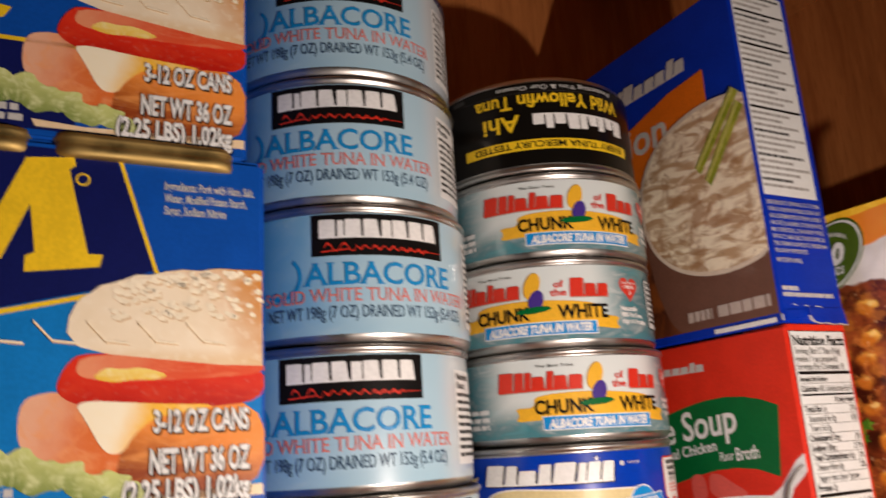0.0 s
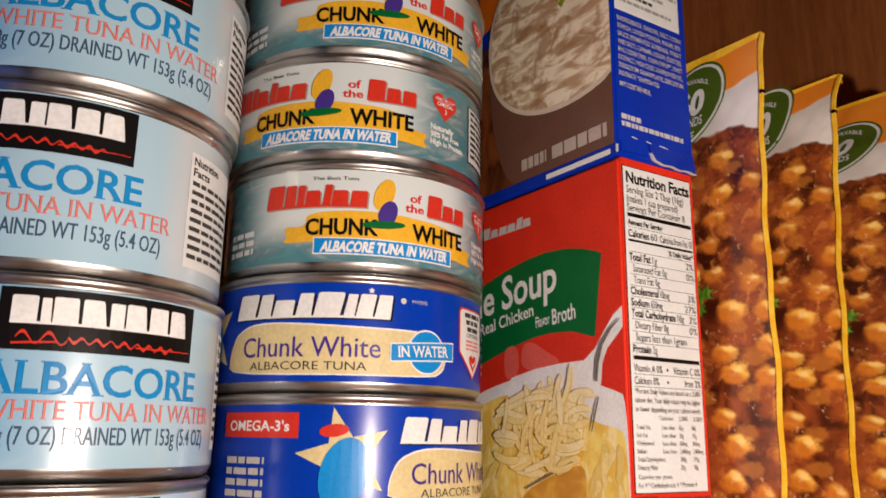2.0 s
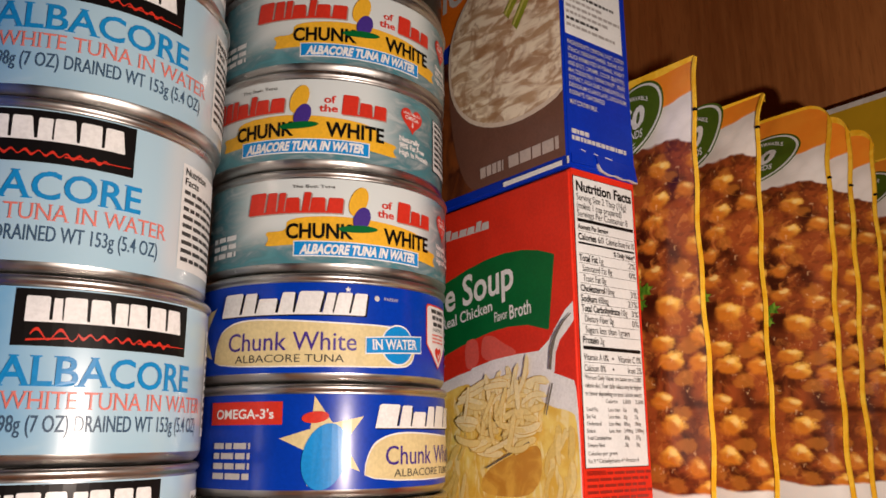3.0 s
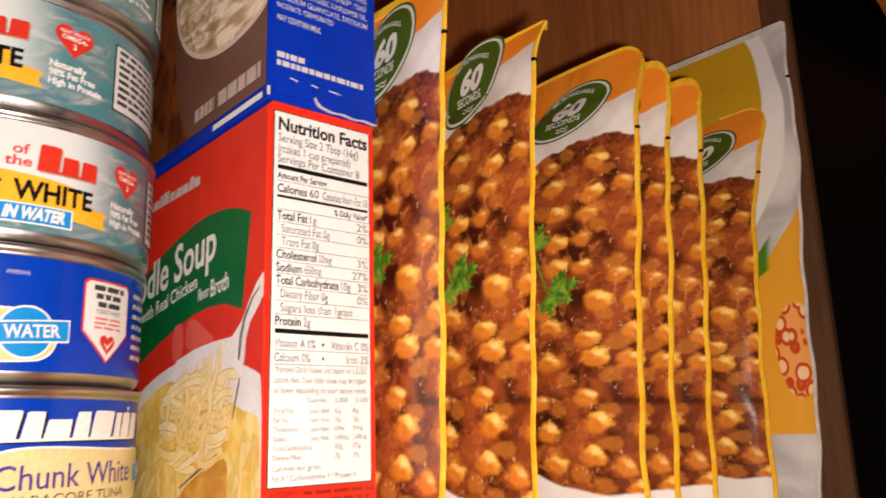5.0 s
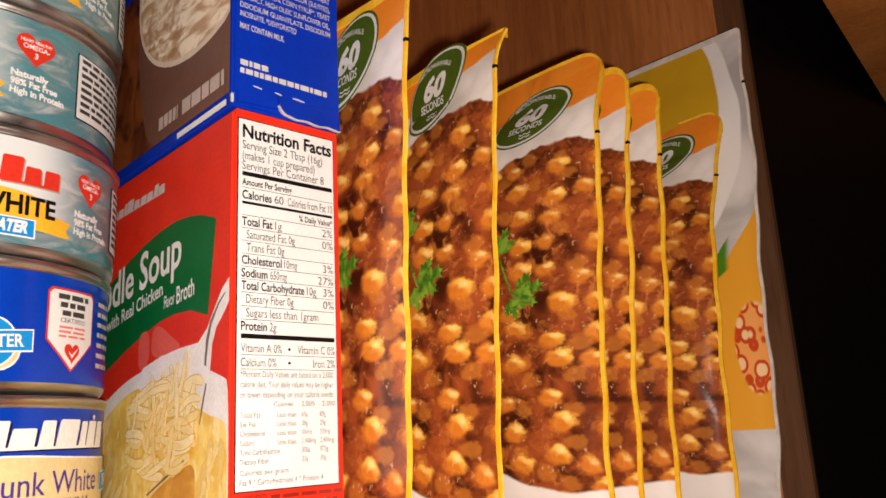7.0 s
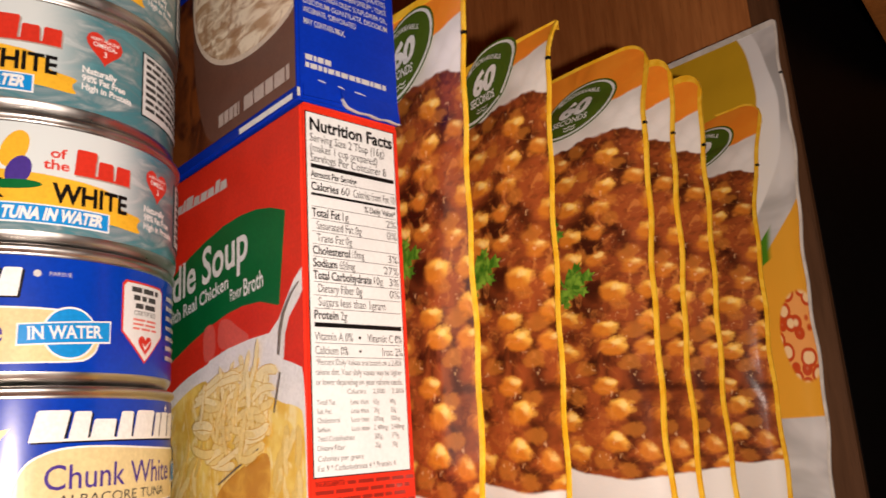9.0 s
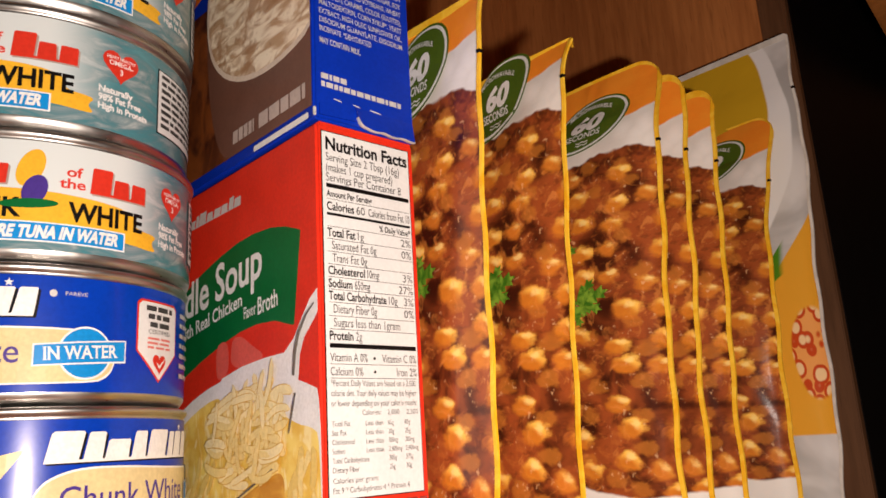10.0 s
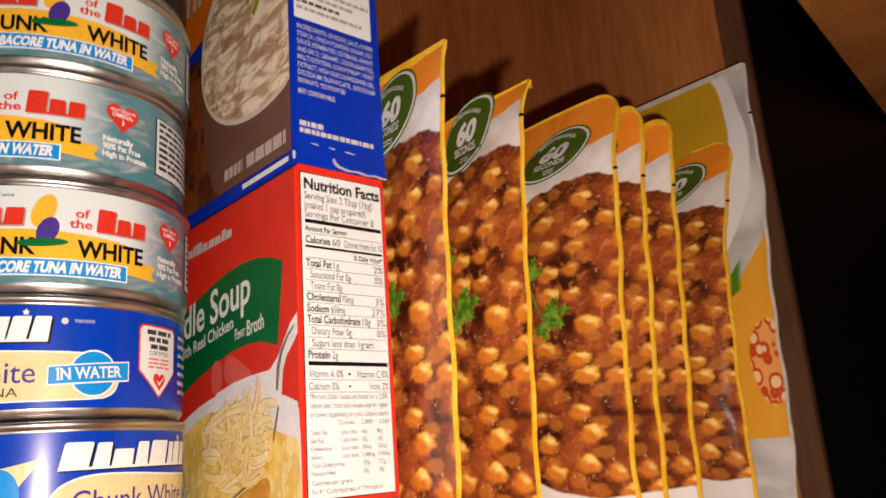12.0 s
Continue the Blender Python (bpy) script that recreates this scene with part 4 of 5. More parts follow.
pr.shape("noodle_picture", NOODLES, [(fy(0.1762), 0.0160), (fy(0.1762), 0.0590), (fy(0.1800), 0.0612), (fy(0.1880), 0.0625), (fy(0.2050), 0.0700), (fy(0.2320), 0.0730), (fy(0.2480), 0.0690), (fy(0.2640), 0.0620), (fy(0.2823), 0.0500), (fy(0.2823), 0.0160)], 3)
handle = [(0.1762, 0.0962), (0.1800, 0.0938), (0.1840, 0.0894), (0.1880, 0.0846), (0.1930, 0.0814), (0.2040, 0.0812), (0.2170, 0.0802), (0.2290, 0.0780), (0.2340, 0.0740), (0.2280, 0.0700), (0.2050, 0.0690), (0.1890, 0.0690), (0.1858, 0.0740), (0.1850, 0.0800), (0.1828, 0.0842), (0.1782, 0.0880), (0.1762, 0.0900)]
pr.shape("spoon", WHITE, [(fy(y), z) for y, z in handle], 4)
rim = [(0.1764, 0.0922, 0.0004), (0.1800, 0.0897, 0.0007), (0.1838, 0.0852, 0.0011), (0.1856, 0.0805, 0.0013), (0.1866, 0.0745, 0.0010)]
edge = [(0.1860, 0.0700, 0.0006), (0.1878, 0.0645, 0.0008), (0.1895, 0.0600, 0.0004)]
foot = [(0.1980, 0.0512, 0.0005), (0.2050, 0.0482, 0.0008), (0.2210, 0.0420, 0.0006)]
for line in (rim, edge, foot):
    for (ya, za, wa), (yb, zb, wb) in zip(line, line[1:]):
        pr.shape("spoon_shade", SPOONGREY, [(fy(ya), za), (fy(yb), zb), (fy(yb) - wb, zb + wb * 0.5), (fy(ya) - wa, za + wa * 0.5)], 30)
pr.shape("broth", AMBER, [(fy(0.2040), 0.0484), (fy(0.1935), 0.0510), (fy(0.1930), 0.0400), (fy(0.2000), 0.0330), (fy(0.2260), 0.0330), (fy(0.2230), 0.0412)], 4)
for k in range(130):
    spooned = k > 34
    if spooned:
        x, z = fy(rnd.uniform(0.1935, 0.2330)), rnd.uniform(0.0500, 0.0750)
        z -= max(0.0, (fy(0.2100) - x) * 0.25)
        a, q = (rnd.uniform(-0.25, 0.35) if rnd.random() < 0.65 else rnd.uniform(0.8, 1.9)), rnd.uniform(0.0040, 0.0085)
    elif k > 14:
        x, z, a, q = fy(rnd.uniform(0.2330, 0.2700)), rnd.uniform(0.0300, 0.0680), rnd.uniform(0.3, 1.5), rnd.uniform(0.005, 0.009)
    else:
        x, z, a, q = fy(rnd.uniform(0.1790, 0.1900)), rnd.uniform(0.0300, 0.0560), rnd.uniform(0.9, 1.5), rnd.uniform(0.004, 0.008)
    bow, wide = rnd.uniform(-0.0022, 0.0022), rnd.uniform(0.0008, 0.0013)
    steps = [-1 + j / 5 for j in range(11)]
    line = [(min(fy(0.1768), x + q * t * math.cos(a) - bow * (1 - t * t) * math.sin(a)), z + q * t * math.sin(a) + bow * (1 - t * t) * math.cos(a), math.sqrt(max(0.0, 1 - t ** 6))) for t in steps]
    up = 5 + 2 * (k // 14)
    pale = z > 0.066 + rnd.uniform(-0.004, 0.004)
    inner = (NOODLE_LIGHT if pale or k % 3 == 0 else NOODLE_PALE) if spooned else (NOODLE_WARM, NOODLE_PALE)[k % 2]
    for ink_used, lv, grow in ((NOODLE_EDGE, up, 1.20), (inner, up + 1, 1.0)):
        w = wide * grow
        lo = [(px + w * t * math.sin(a), pz - w * t * math.cos(a)) for px, pz, t in line]
        pr.shape("noodle_strand", ink_used, lo + [(px - w * t * math.sin(a), pz + w * t * math.cos(a)) for px, pz, t in reversed(line[1:-1])], lv, 0.000002 * k)
pr.bars(WHITE, fy(0.262), fy(0.205), 0.0080, 0.004, rnd, 2, word=(0.004, 0.012))
pr.lay(soup, front_place(0.0, D), lift=0.00003, labels={"green_panel": "dark green title panel"})

W2, H2 = 0.0352, 0.1425
onion = carton("soup_box", "cobalt blue onion soup mix carton standing on the red one", CARTON_BLUE, 0.2444, 0.1752, 0.1428, 0.2444 + W2, 0.1752 + D, 0.1428 + H2)
flap = slab(0.0006, -0.0006, 0.0002, W2 - 0.0004, 0.012, 0.0052, 0.0008, 2)
for v in flap.verts:
    v.co.z += 0.0024 * (v.co.x / W2) ** 2 + 0.0004 * math.sin(v.co.x * 700)
part("flap", flap, CARTON_BLUE, onion, "bent glued bottom flap")


def tongue_edge(x):
    """Height of the drooping tongue's lower edge along the carton's narrow side."""
    return 0.0002 - 0.0006 * math.sin((x - 0.014) * 95) + 0.00020 * math.sin(x * 900)


tongue, worn = bmesh.new(), bmesh.new()
for bm, low, high, front in ((tongue, 0.0, 0.0075, 0.0), (worn, -0.00010, 0.00028, 0.00018)):
    loops = []
    for k in range(25):
        x = 0.0135 + (W2 - 0.0012 - 0.0135) * k / 24
        rise = 0.0026 * max(0.0, 1 - k / 3) ** 2
        z0 = tongue_edge(x) + rise + low
        z1 = 0.0060 if bm is tongue else z0 + high
        loops.append([bm.verts.new(p) for p in ((x, -0.0017 - front, z0), (x, -0.0012, z0 - 0.0001), (x, -0.0002, z1), (x, -0.0007 if bm is tongue else -0.0016 - front, z1))])
    for a, b in zip(loops, loops[1:]):
        for k in range(4):
            bm.faces.new((a[k], b[k], b[(k + 1) % 4], a[(k + 1) % 4]))
    bm.faces.new(loops[0])
    bm.faces.new(loops[-1][::-1])
    bmesh.ops.recalc_face_normals(bm, faces=bm.faces[:])
part("tongue", tongue, CARTON_BLUE, onion, "drooping glued tongue")
part("worn_edge", worn, PALEINK, onion, "whitened worn card edge")
part("worn_corner", slab(-0.0003, -0.0003, 0.0008, 0.0005, 0.0004, 0.0034, 0.0002), PALEINK, onion, "whitened worn carton corner")
pr = Print()
pr.box("nutrition_panel", PAPER, 0.0012, 0.0500, 0.0315, 0.1400, 1)
for k in range(34):
    z = 0.1375 - k * 0.00255
    if k in (3, 9, 20):
        pr.box("rule", BLACK, 0.0020, z, 0.0307, z + 0.0011, 2)
    else:
        pr.bars(GREYTEXT if k % 4 == 0 else PALEGREY, 0.0020, 0.0307 - (k * 7 % 5) * 0.003, z, 0.0012, rnd, 2, gap=0.0005, word=(0.0010, 0.0032))
lines = ("INGREDIENTS: ONIONS, SALT, CORN", "STARCH, ONION POWDER, SUGAR, SOY", "SAUCE (FERMENTED SOYBEANS, WHEAT", "AND SALT), CARAMEL COLOR (SULFITES),",
         "MALTODEXTRIN, CORN SYRUP*, YEAST", "EXTRACT, HIGH OLEIC SUNFLOWER OIL,", "DISODIUM GUANYLATE, DISODIUM", "INOSINATE. *DEHYDRATED")
for k, words in enumerate(lines):
    pr.text(words, 0.0020, 0.0462 - k * 0.00275, 0.0017, PALEINK, 2, 0.0298 if k < 7 else 0.0180, 0.008)
pr.text("MAY CONTAIN MILK.", 0.0020, 0.0232, 0.0018, PALEINK, 2, 0.0140, 0.015)
pr.bars(PALEINK, 0.0022, 0.0112, 0.0123, 0.0017, rnd, 2, gap=0.0004, word=(0.0009, 0.0024))
pr.bars(PALEINK, 0.0022, 0.0302, 0.0099, 0.0016, rnd, 2, gap=0.0004, word=(0.0010, 0.0030))
for a, b, z in ((0.0062, 0.0088, 0.0068), (0.0128, 0.0150, 0.0066), (0.0186, 0.0226, 0.0064)):
    pr.shape("scuff", PALEINK, [(a, z), (b, z - 0.0003), (b, z), ((a + b) / 2, z + 0.0003), (a, z + 0.0003)], 2)
pr.lay(onion, side_place(0.0), labels={"nutrition_panel": "white printed nutrition table"})

pr = Print()


def gy(y):
    return 0.1752 + D - y


def gz(z):
    return z - 0.1428


pr.shape("orange_panel", ORANGE, [(gy(0.1940), gz(0.2545)), (gy(0.1946), gz(0.2340)), (gy(0.2420), gz(0.2150)), (gy(0.2800), gz(0.2080)), (gy(0.2800), gz(0.2380)), (gy(0.2400), gz(0.2460)), (gy(0.2150), gz(0.2525))], 1)
pr.text("Onion", gy(0.2190), gz(0.2318), 0.0145, PALEINK, 2, 0.056, 0.02, 0.05, "r")
pr.mark(PALEINK, gy(0.2800), gy(0.2030), gz(0.2585), 0.0088, "TitssiTsssts", 2, 0.3)
pot = [(gy(0.1960) - 0.0452 + 0.0175 * (1 - math.cos(math.pi / 2 * k / 8)), gz(0.2030) - 0.0565 * math.sin(math.pi / 2 * k / 8)) for k in range(9)]
pr.shape("bowl_body", BROWN, [(gy(0.1757), gz(0.2030))] + pot + [(gy(0.1757), gz(0.1465))], 3)
pr.shape("shade", DARKMAROON, [(gy(0.2825), gz(0.1465)), (gy(0.1960), gz(0.1465)), (gy(0.1960), gz(0.2030)), (gy(0.2500), gz(0.2080)), (gy(0.2825), gz(0.2080))], 2)


def dish(k, ru, rz):
    a = 2 * math.pi * k / 48
    return (min(gy(0.1757), gy(0.1960) + ru * math.cos(a)), gz(0.2030) + rz * math.copysign(abs(math.sin(a)) ** 0.85, math.sin(a)))


pr.shape("bowl_rim", PALERIM, [dish(k, 0.0450, 0.0366) for k in range(48)], 4)
pr.shape("dip", DIP, [dish(k, 0.0434, 0.0349) for k in range(48)], 5)
for (ya, za), (yb, zb) in (((0.1790, 0.2385), (0.2035, 0.2120)), ((0.1778, 0.2320), (0.1990, 0.2055))):
    side, up = 0.0024 * 0.72, 0.0024 * 0.70
    stalk = [(ya - side, za - up), (ya + side, za + up), ((ya + yb) / 2 + side * 1.2, (za + zb) / 2 + up * 1.2), (yb + side, zb + up), (yb - side * 0.6, zb - up * 1.2), ((ya + yb) / 2 - side * 0.9, (za + zb) / 2 - up * 0.9)]
    pr.shape("celery", CELERY, [(min(gy(0.1758), gy(y)), gz(z)) for y, z in stalk], 6)
    pr.shape("celery", CELERYLIGHT, [(min(gy(0.1758), gy(y + 0.0006)), gz(z + 0.0006)) for y, z in ((ya - 0.0004, za - 0.0004), (ya + 0.0005, za + 0.0005), (yb + 0.0005, zb + 0.0005), (yb - 0.0004, zb - 0.0004))], 7)
pr.bars(DUSKYPALE, gy(0.2210), gy(0.2075), gz(0.1500), 0.0042, rnd, 5, word=(0.0016, 0.0034), gap=0.0006)
pr.bars(DUSKYPALE, gy(0.2045), gy(0.1785), gz(0.1498), 0.0046, rnd, 5, word=(0.0022, 0.0060), gap=0.0007)
pr.box("edge", WHITE, gy(0.2080), 0.0006, gy(0.1775), 0.0024, 3)
pr.lay(onion, front_place(0.0, D))


# ---- luncheon meat cartons ----
def meat_carton(at, upper=False):
    ob = thing("canned_meat_box", "bright blue luncheon meat carton with burger photo", "box", at, "stack of luncheon meat cartons")
    X0, X1, Z1 = -0.100, 0.0542, 0.0945
    bm = slab(X0, 0, 0.0012, X1, 0.096, Z1, 0.0014, 3)
    part("carton", bm, MEATBOX_BLUE, ob)
    for k in range(3):
        rim = bmesh.new()
        x0, x1 = (0.0045 if upper else 0.0005) - k * 0.0500, (0.0510 if upper else 0.0470) - k * 0.0500
        n, r = 28, 0.006
        ring = []
        for rr, zz in ((0.000, -0.0036), (0.0022, -0.0034), (0.0030, -0.0022), (0.0028, -0.0006), (0.0018, 0.0004), (0.0024, 0.0016), (0.0020, 0.0030), (0.0004, 0.0036)):
            loop = []
            for i in range(n + 1):
                s = i / n
                x = x0 + (x1 - x0) * s
                edge = min(x - x0, x1 - x) / 0.007
                dip = 0.0 if edge >= 1 else (1 - math.sqrt(max(0.0, 1 - (1 - edge) ** 2))) * 0.007
                loop.append(rim.verts.new((x, -rr + dip * 0.7, zz + 0.0006)))
            ring.append(loop)
        for lo, hi in zip(ring, ring[1:]):
            for i in range(n):
                rim.faces.new((lo[i], lo[i + 1], hi[i + 1], hi[i]))
        part("can_rim", rim, GOLD, ob, "gold lacquered rim of the can inside", True)
    p = Print()

    def q(points, ox=0.0, oz=0.0):
        return [(x + ox, z + oz) for x, z in points]
    b = 0.0925
    if upper:
        p.shape("navy_panel", MEATBOX_NAVY, [(X0 + 0.002, 0.004), (0.010, 0.004), (0.010, 0.0278), (X0 + 0.002, 0.0262)], 1)
        p.shape("yellow_rule", YELLOW, [(X0 + 0.002, 0.0262), (0.010, 0.0278), (0.010, 0.0290), (X0 + 0.002, 0.0274)], 2)
        p.shape("brand_mark", YELLOW, [(-0.030, 0.0320), (-0.0080, 0.0335), (-0.0062, 0.0368), (-0.0090, 0.0372), (-0.0110, 0.0352), (-0.0300, 0.0346)], 3)
    else:
        p.shape("light_panel", MEATBOX_LIGHT, [(X0 + 0.002, 0.005), (0.0530, 0.005), (0.0530, 0.040), (0.0120, 0.0560), (X0 + 0.002, 0.0300)], 1)
        p.shape("navy_panel", MEATBOX_NAVY, [(X0 + 0.002, 0.0300), (0.0115, 0.0560), (0.0262, 0.0620), (0.0150, 0.0920), (X0 + 0.002, 0.0920)], 2)
        p.shape("yellow_rule", YELLOW, [(X0 + 0.002, 0.0283), (0.0115, 0.0543), (0.0120, 0.0556), (X0 + 0.002, 0.0303)], 3)
        p.shape("yellow_rule", YELLOW, [(0.0256, 0.0610), (0.0266, 0.0610), (0.0166, 0.0915), (0.0156, 0.0915)], 3)
        for x0 in (-0.0290, 0.0000):
            p.shape("brand_mark", YELLOW, [(x0 - 0.004, 0.0600), (x0 + 0.0125, 0.0620), (x0 + 0.0132, 0.0652), (x0 + 0.0098, 0.0652), (x0 + 0.0046, 0.0868), (x0 + 0.0060, 0.0880), (x0 + 0.0056, 0.0902), (x0 - 0.0052, 0.0890), (x0 - 0.002, 0.0650), (x0 - 0.004, 0.0640)], 4)
        p.shape("brand_mark", YELLOW, [(-0.0240, 0.0890), (-0.0165, 0.0890), (-0.0110, 0.0740), (-0.0052, 0.0890), (0.0010, 0.0890), (-0.0090, 0.0630), (-0.0140, 0.0630)], 4)
        p.oval("brand_mark", YELLOW, 0.0078, 0.0845, 0.0017, 0.0017, 4)
        p.oval("brand_mark", MEATBOX_NAVY, 0.0078, 0.0845, 0.0012, 0.0012, 5)
    for k, words in enumerate(("Ingredients: Pork with Ham, Salt,", "Water, Modified Potato Starch,", "Sugar, Sodium Nitrite")):
        p.text(words, 0.0275, 0.0838 - k * 0.0034, 0.0023, PALEINK, 3, (0.0235, 0.0215, 0.0160)[k], 0.02)
    crown = [(0.0532 - 0.0470 * math.sin(a) ** 0.85, 0.0462 + 0.0168 * math.cos(a) ** 0.75) for a in (math.pi / 2 * k / 16 for k in range(1, 16))]
    bun = [(0.0532, 0.0372), (0.0532, 0.0630)] + [(x, z + 0.00035 * math.sin(k * 2.3)) for k, (x, z) in enumerate(crown)] + [(0.0061, 0.0455), (0.0085, 0.0422), (0.0150, 0.0404), (0.0300, 0.0388), (0.0420, 0.0376)]
    p.shape("bun", BUN, bun, 6)
    rs = random.Random(5)
    for k in range(130):
        x = 0.0525 - 0.036 * rs.random() ** (1.0 if k < 70 else 0.6)
        top = 0.0462 + 0.0168 * max(0.0, 1 - ((0.0532 - x) / 0.047) ** 2.2) ** 0.4
        z = top - 0.0008 - (top - 0.0500) * rs.random() ** 1.5
        size, lean = rs.uniform(0.0008, 0.0012), rs.uniform(-0.9, 0.3)
        p.oval("sesame_seed", BUNSHADE, x + 0.0003, z - 0.00035, size, 0.0007, 7, 8, lean=lean)
        p.oval("sesame_seed", SEED, x, z, size, 0.0007, 8 + k % 2, 8, lean=lean)
    for k in range(5):
        xa = -0.0128 + k * 0.0116
        for line in (((xa, 0.0483), (xa + 0.0045, 0.0434)), ((xa + 0.0043, 0.0436), (xa + 0.0098, 0.0430))):
            (ax, az), (bx, bz) = line
            p.shape("perforation", SEED, [(ax, az - 0.0003), (bx, bz - 0.0003), (bx, bz + 0.0002), (ax, az + 0.0002)], 11)
            p.shape("perforation", BUNSHADE, [(ax, az - 0.0006), (bx, bz - 0.0006), (bx, bz - 0.0003), (ax, az - 0.0003)], 11)
    p.shape("tomato", TOMATO, [(0.0040, 0.0318), (0.0060, 0.0376), (0.0100, 0.0412), (0.0536, 0.0382), (0.0536, 0.0280), (0.0350, 0.0268), (0.0180, 0.0268), (0.0080, 0.0285)], 4)
    p.shape("tomato_top", TOMATO_TOP, [(0.0078, 0.0352), (0.0100, 0.0410), (0.0536, 0.0385), (0.0536, 0.0350), (0.0300, 0.0338), (0.0160, 0.0336)], 5)
    p.shape("mustard", MUSTARD, [(0.0118, 0.0345), (0.0150, 0.0372), (0.0190, 0.0366), (0.0230, 0.0372), (0.0300, 0.0352), (0.0260, 0.0338), (0.0220, 0.0342), (0.0170, 0.0333)], 6)
    p.shape("meat_slice", MEAT, [(-0.0030, 0.0190), (-0.0030, 0.0300), (0.0040, 0.0318), (0.0120, 0.0300), (0.0300, 0.0270), (0.0532, 0.0285), (0.0532, 0.0050), (0.0060, 0.0090)], 2)
    p.shape("grilled_meat", GRILLED, [(0.0200, 0.0290), (0.0536, 0.0292), (0.0536, 0.0050), (0.0170, 0.0055), (0.0185, 0.0130), (0.0195, 0.0200)], 3)
    p.shape("cheese", CHEESE, [(0.0080, 0.0296), (0.0260, 0.0282), (0.0420, 0.0276), (0.0360, 0.0262), (0.0270, 0.0250), (0.0220, 0.0210), (0.0195, 0.0165), (0.0155, 0.0168), (0.0115, 0.0240)], 5)
    for k in range(7):
        lx, lz, lr = -0.0075 + 0.0050 * k, 0.0148 - 0.0013 * k + 0.0014 * (k % 2), 0.0058 - 0.0003 * k
        rim = [(lx + lr * (1 + 0.18 * math.sin(5 * q + k) + 0.10 * math.sin(11 * q)) * math.cos(q), max(0.0045, lz + 0.7 * lr * (1 + 0.18 * math.cos(4 * q + k)) * math.sin(q))) for q in (2 * math.pi * j / 22 for j in range(22))]
        p.shape("lettuce", LETTUCE, rim, 4 + k % 3, 0.00001 * k)
    p.shape("bun_foot", BUN, [(0.0000, 0.0068), (0.0120, 0.0060), (0.0532, 0.0075), (0.0532, 0.0048), (0.0010, 0.0048)], 3)
    for words, x, z, h, w in (("3-12 OZ CANS", 0.0495, 0.0213, 0.0052, 0.0232), ("NET WT 36 OZ", 0.0497, 0.0116, 0.0056, 0.0240), ("(2.25 LBS) 1.02kg", 0.0497, 0.0048, 0.0052, 0.0300)):
        p.text(words, x + 0.0004, z - 0.0004, h, BLACK, 12, w, 0.050, 0, "r", "lettering_shadow")
        p.text(words, x, z, h, WHITE, 13, w, 0.035, 0, "r")
    p.bars(PALEINK, -0.0130, -0.0030, 0.0085, 0.0018, rs, 3)
    p.bars(PALEINK, -0.0130, -0.0015, 0.0058, 0.0018, rs, 3)
    p.lay(ob, side_place(0.0), lift=0.00006)
    return ob


box = meat_carton(pose(0.0, 0.186, 0.0))
copy_thing(box, pose(0.0006, 0.1858, 0.0925))
meat_carton(pose(-0.0042, 0.1866, 0.1855, 0, 0, -0.6), True)


# ---- pouches filed on edge ----
def sheet_point(u, v, wide, tall, corner, side, thick, lean, curl, wave, phase, tip=0.0):
    """A point of a filled pouch: u from its near edge to the far one, v upward; side -1 is the printed face."""
    top = tall if u >= corner else tall - corner + math.sqrt(max(0.0, corner ** 2 - (corner - u) ** 2))
    z = v * top
    a, b = min(1.0, max(0.0, (u - 0.004) / (wide - 0.008))), min(1.0, max(0.0, (z - 0.006) / (tall - 0.026)))
    puff = (max(0.0, math.sin(math.pi * a)) ** 0.65) * (max(0.0, math.sin(math.pi * b)) ** 0.55)
    x = lean * (z / tall) ** curl + side * (thick * puff + 0.0003)
    x += tip * max(0.0, 1 - (tall - z) / 0.022) ** 2 * max(0.0, 1 - u / 0.035)
    x += wave * math.sin(z / tall * 11 + phase) * (1 - 0.5 * a) + wave * 0.4 * math.sin(u * 70 + phase)
    x += 0.0005 * math.sin(z * 105 + phase * 3) * max(0.0, 1 - u / 0.02) * min(1.0, max(0.0, wave - 0.0003) / 0.0008)
    y = u + 0.0008 * math.sin(z * 60 + phase) + 0.00035 * math.sin(z * 210 + phase * 2)
    return x, y, z


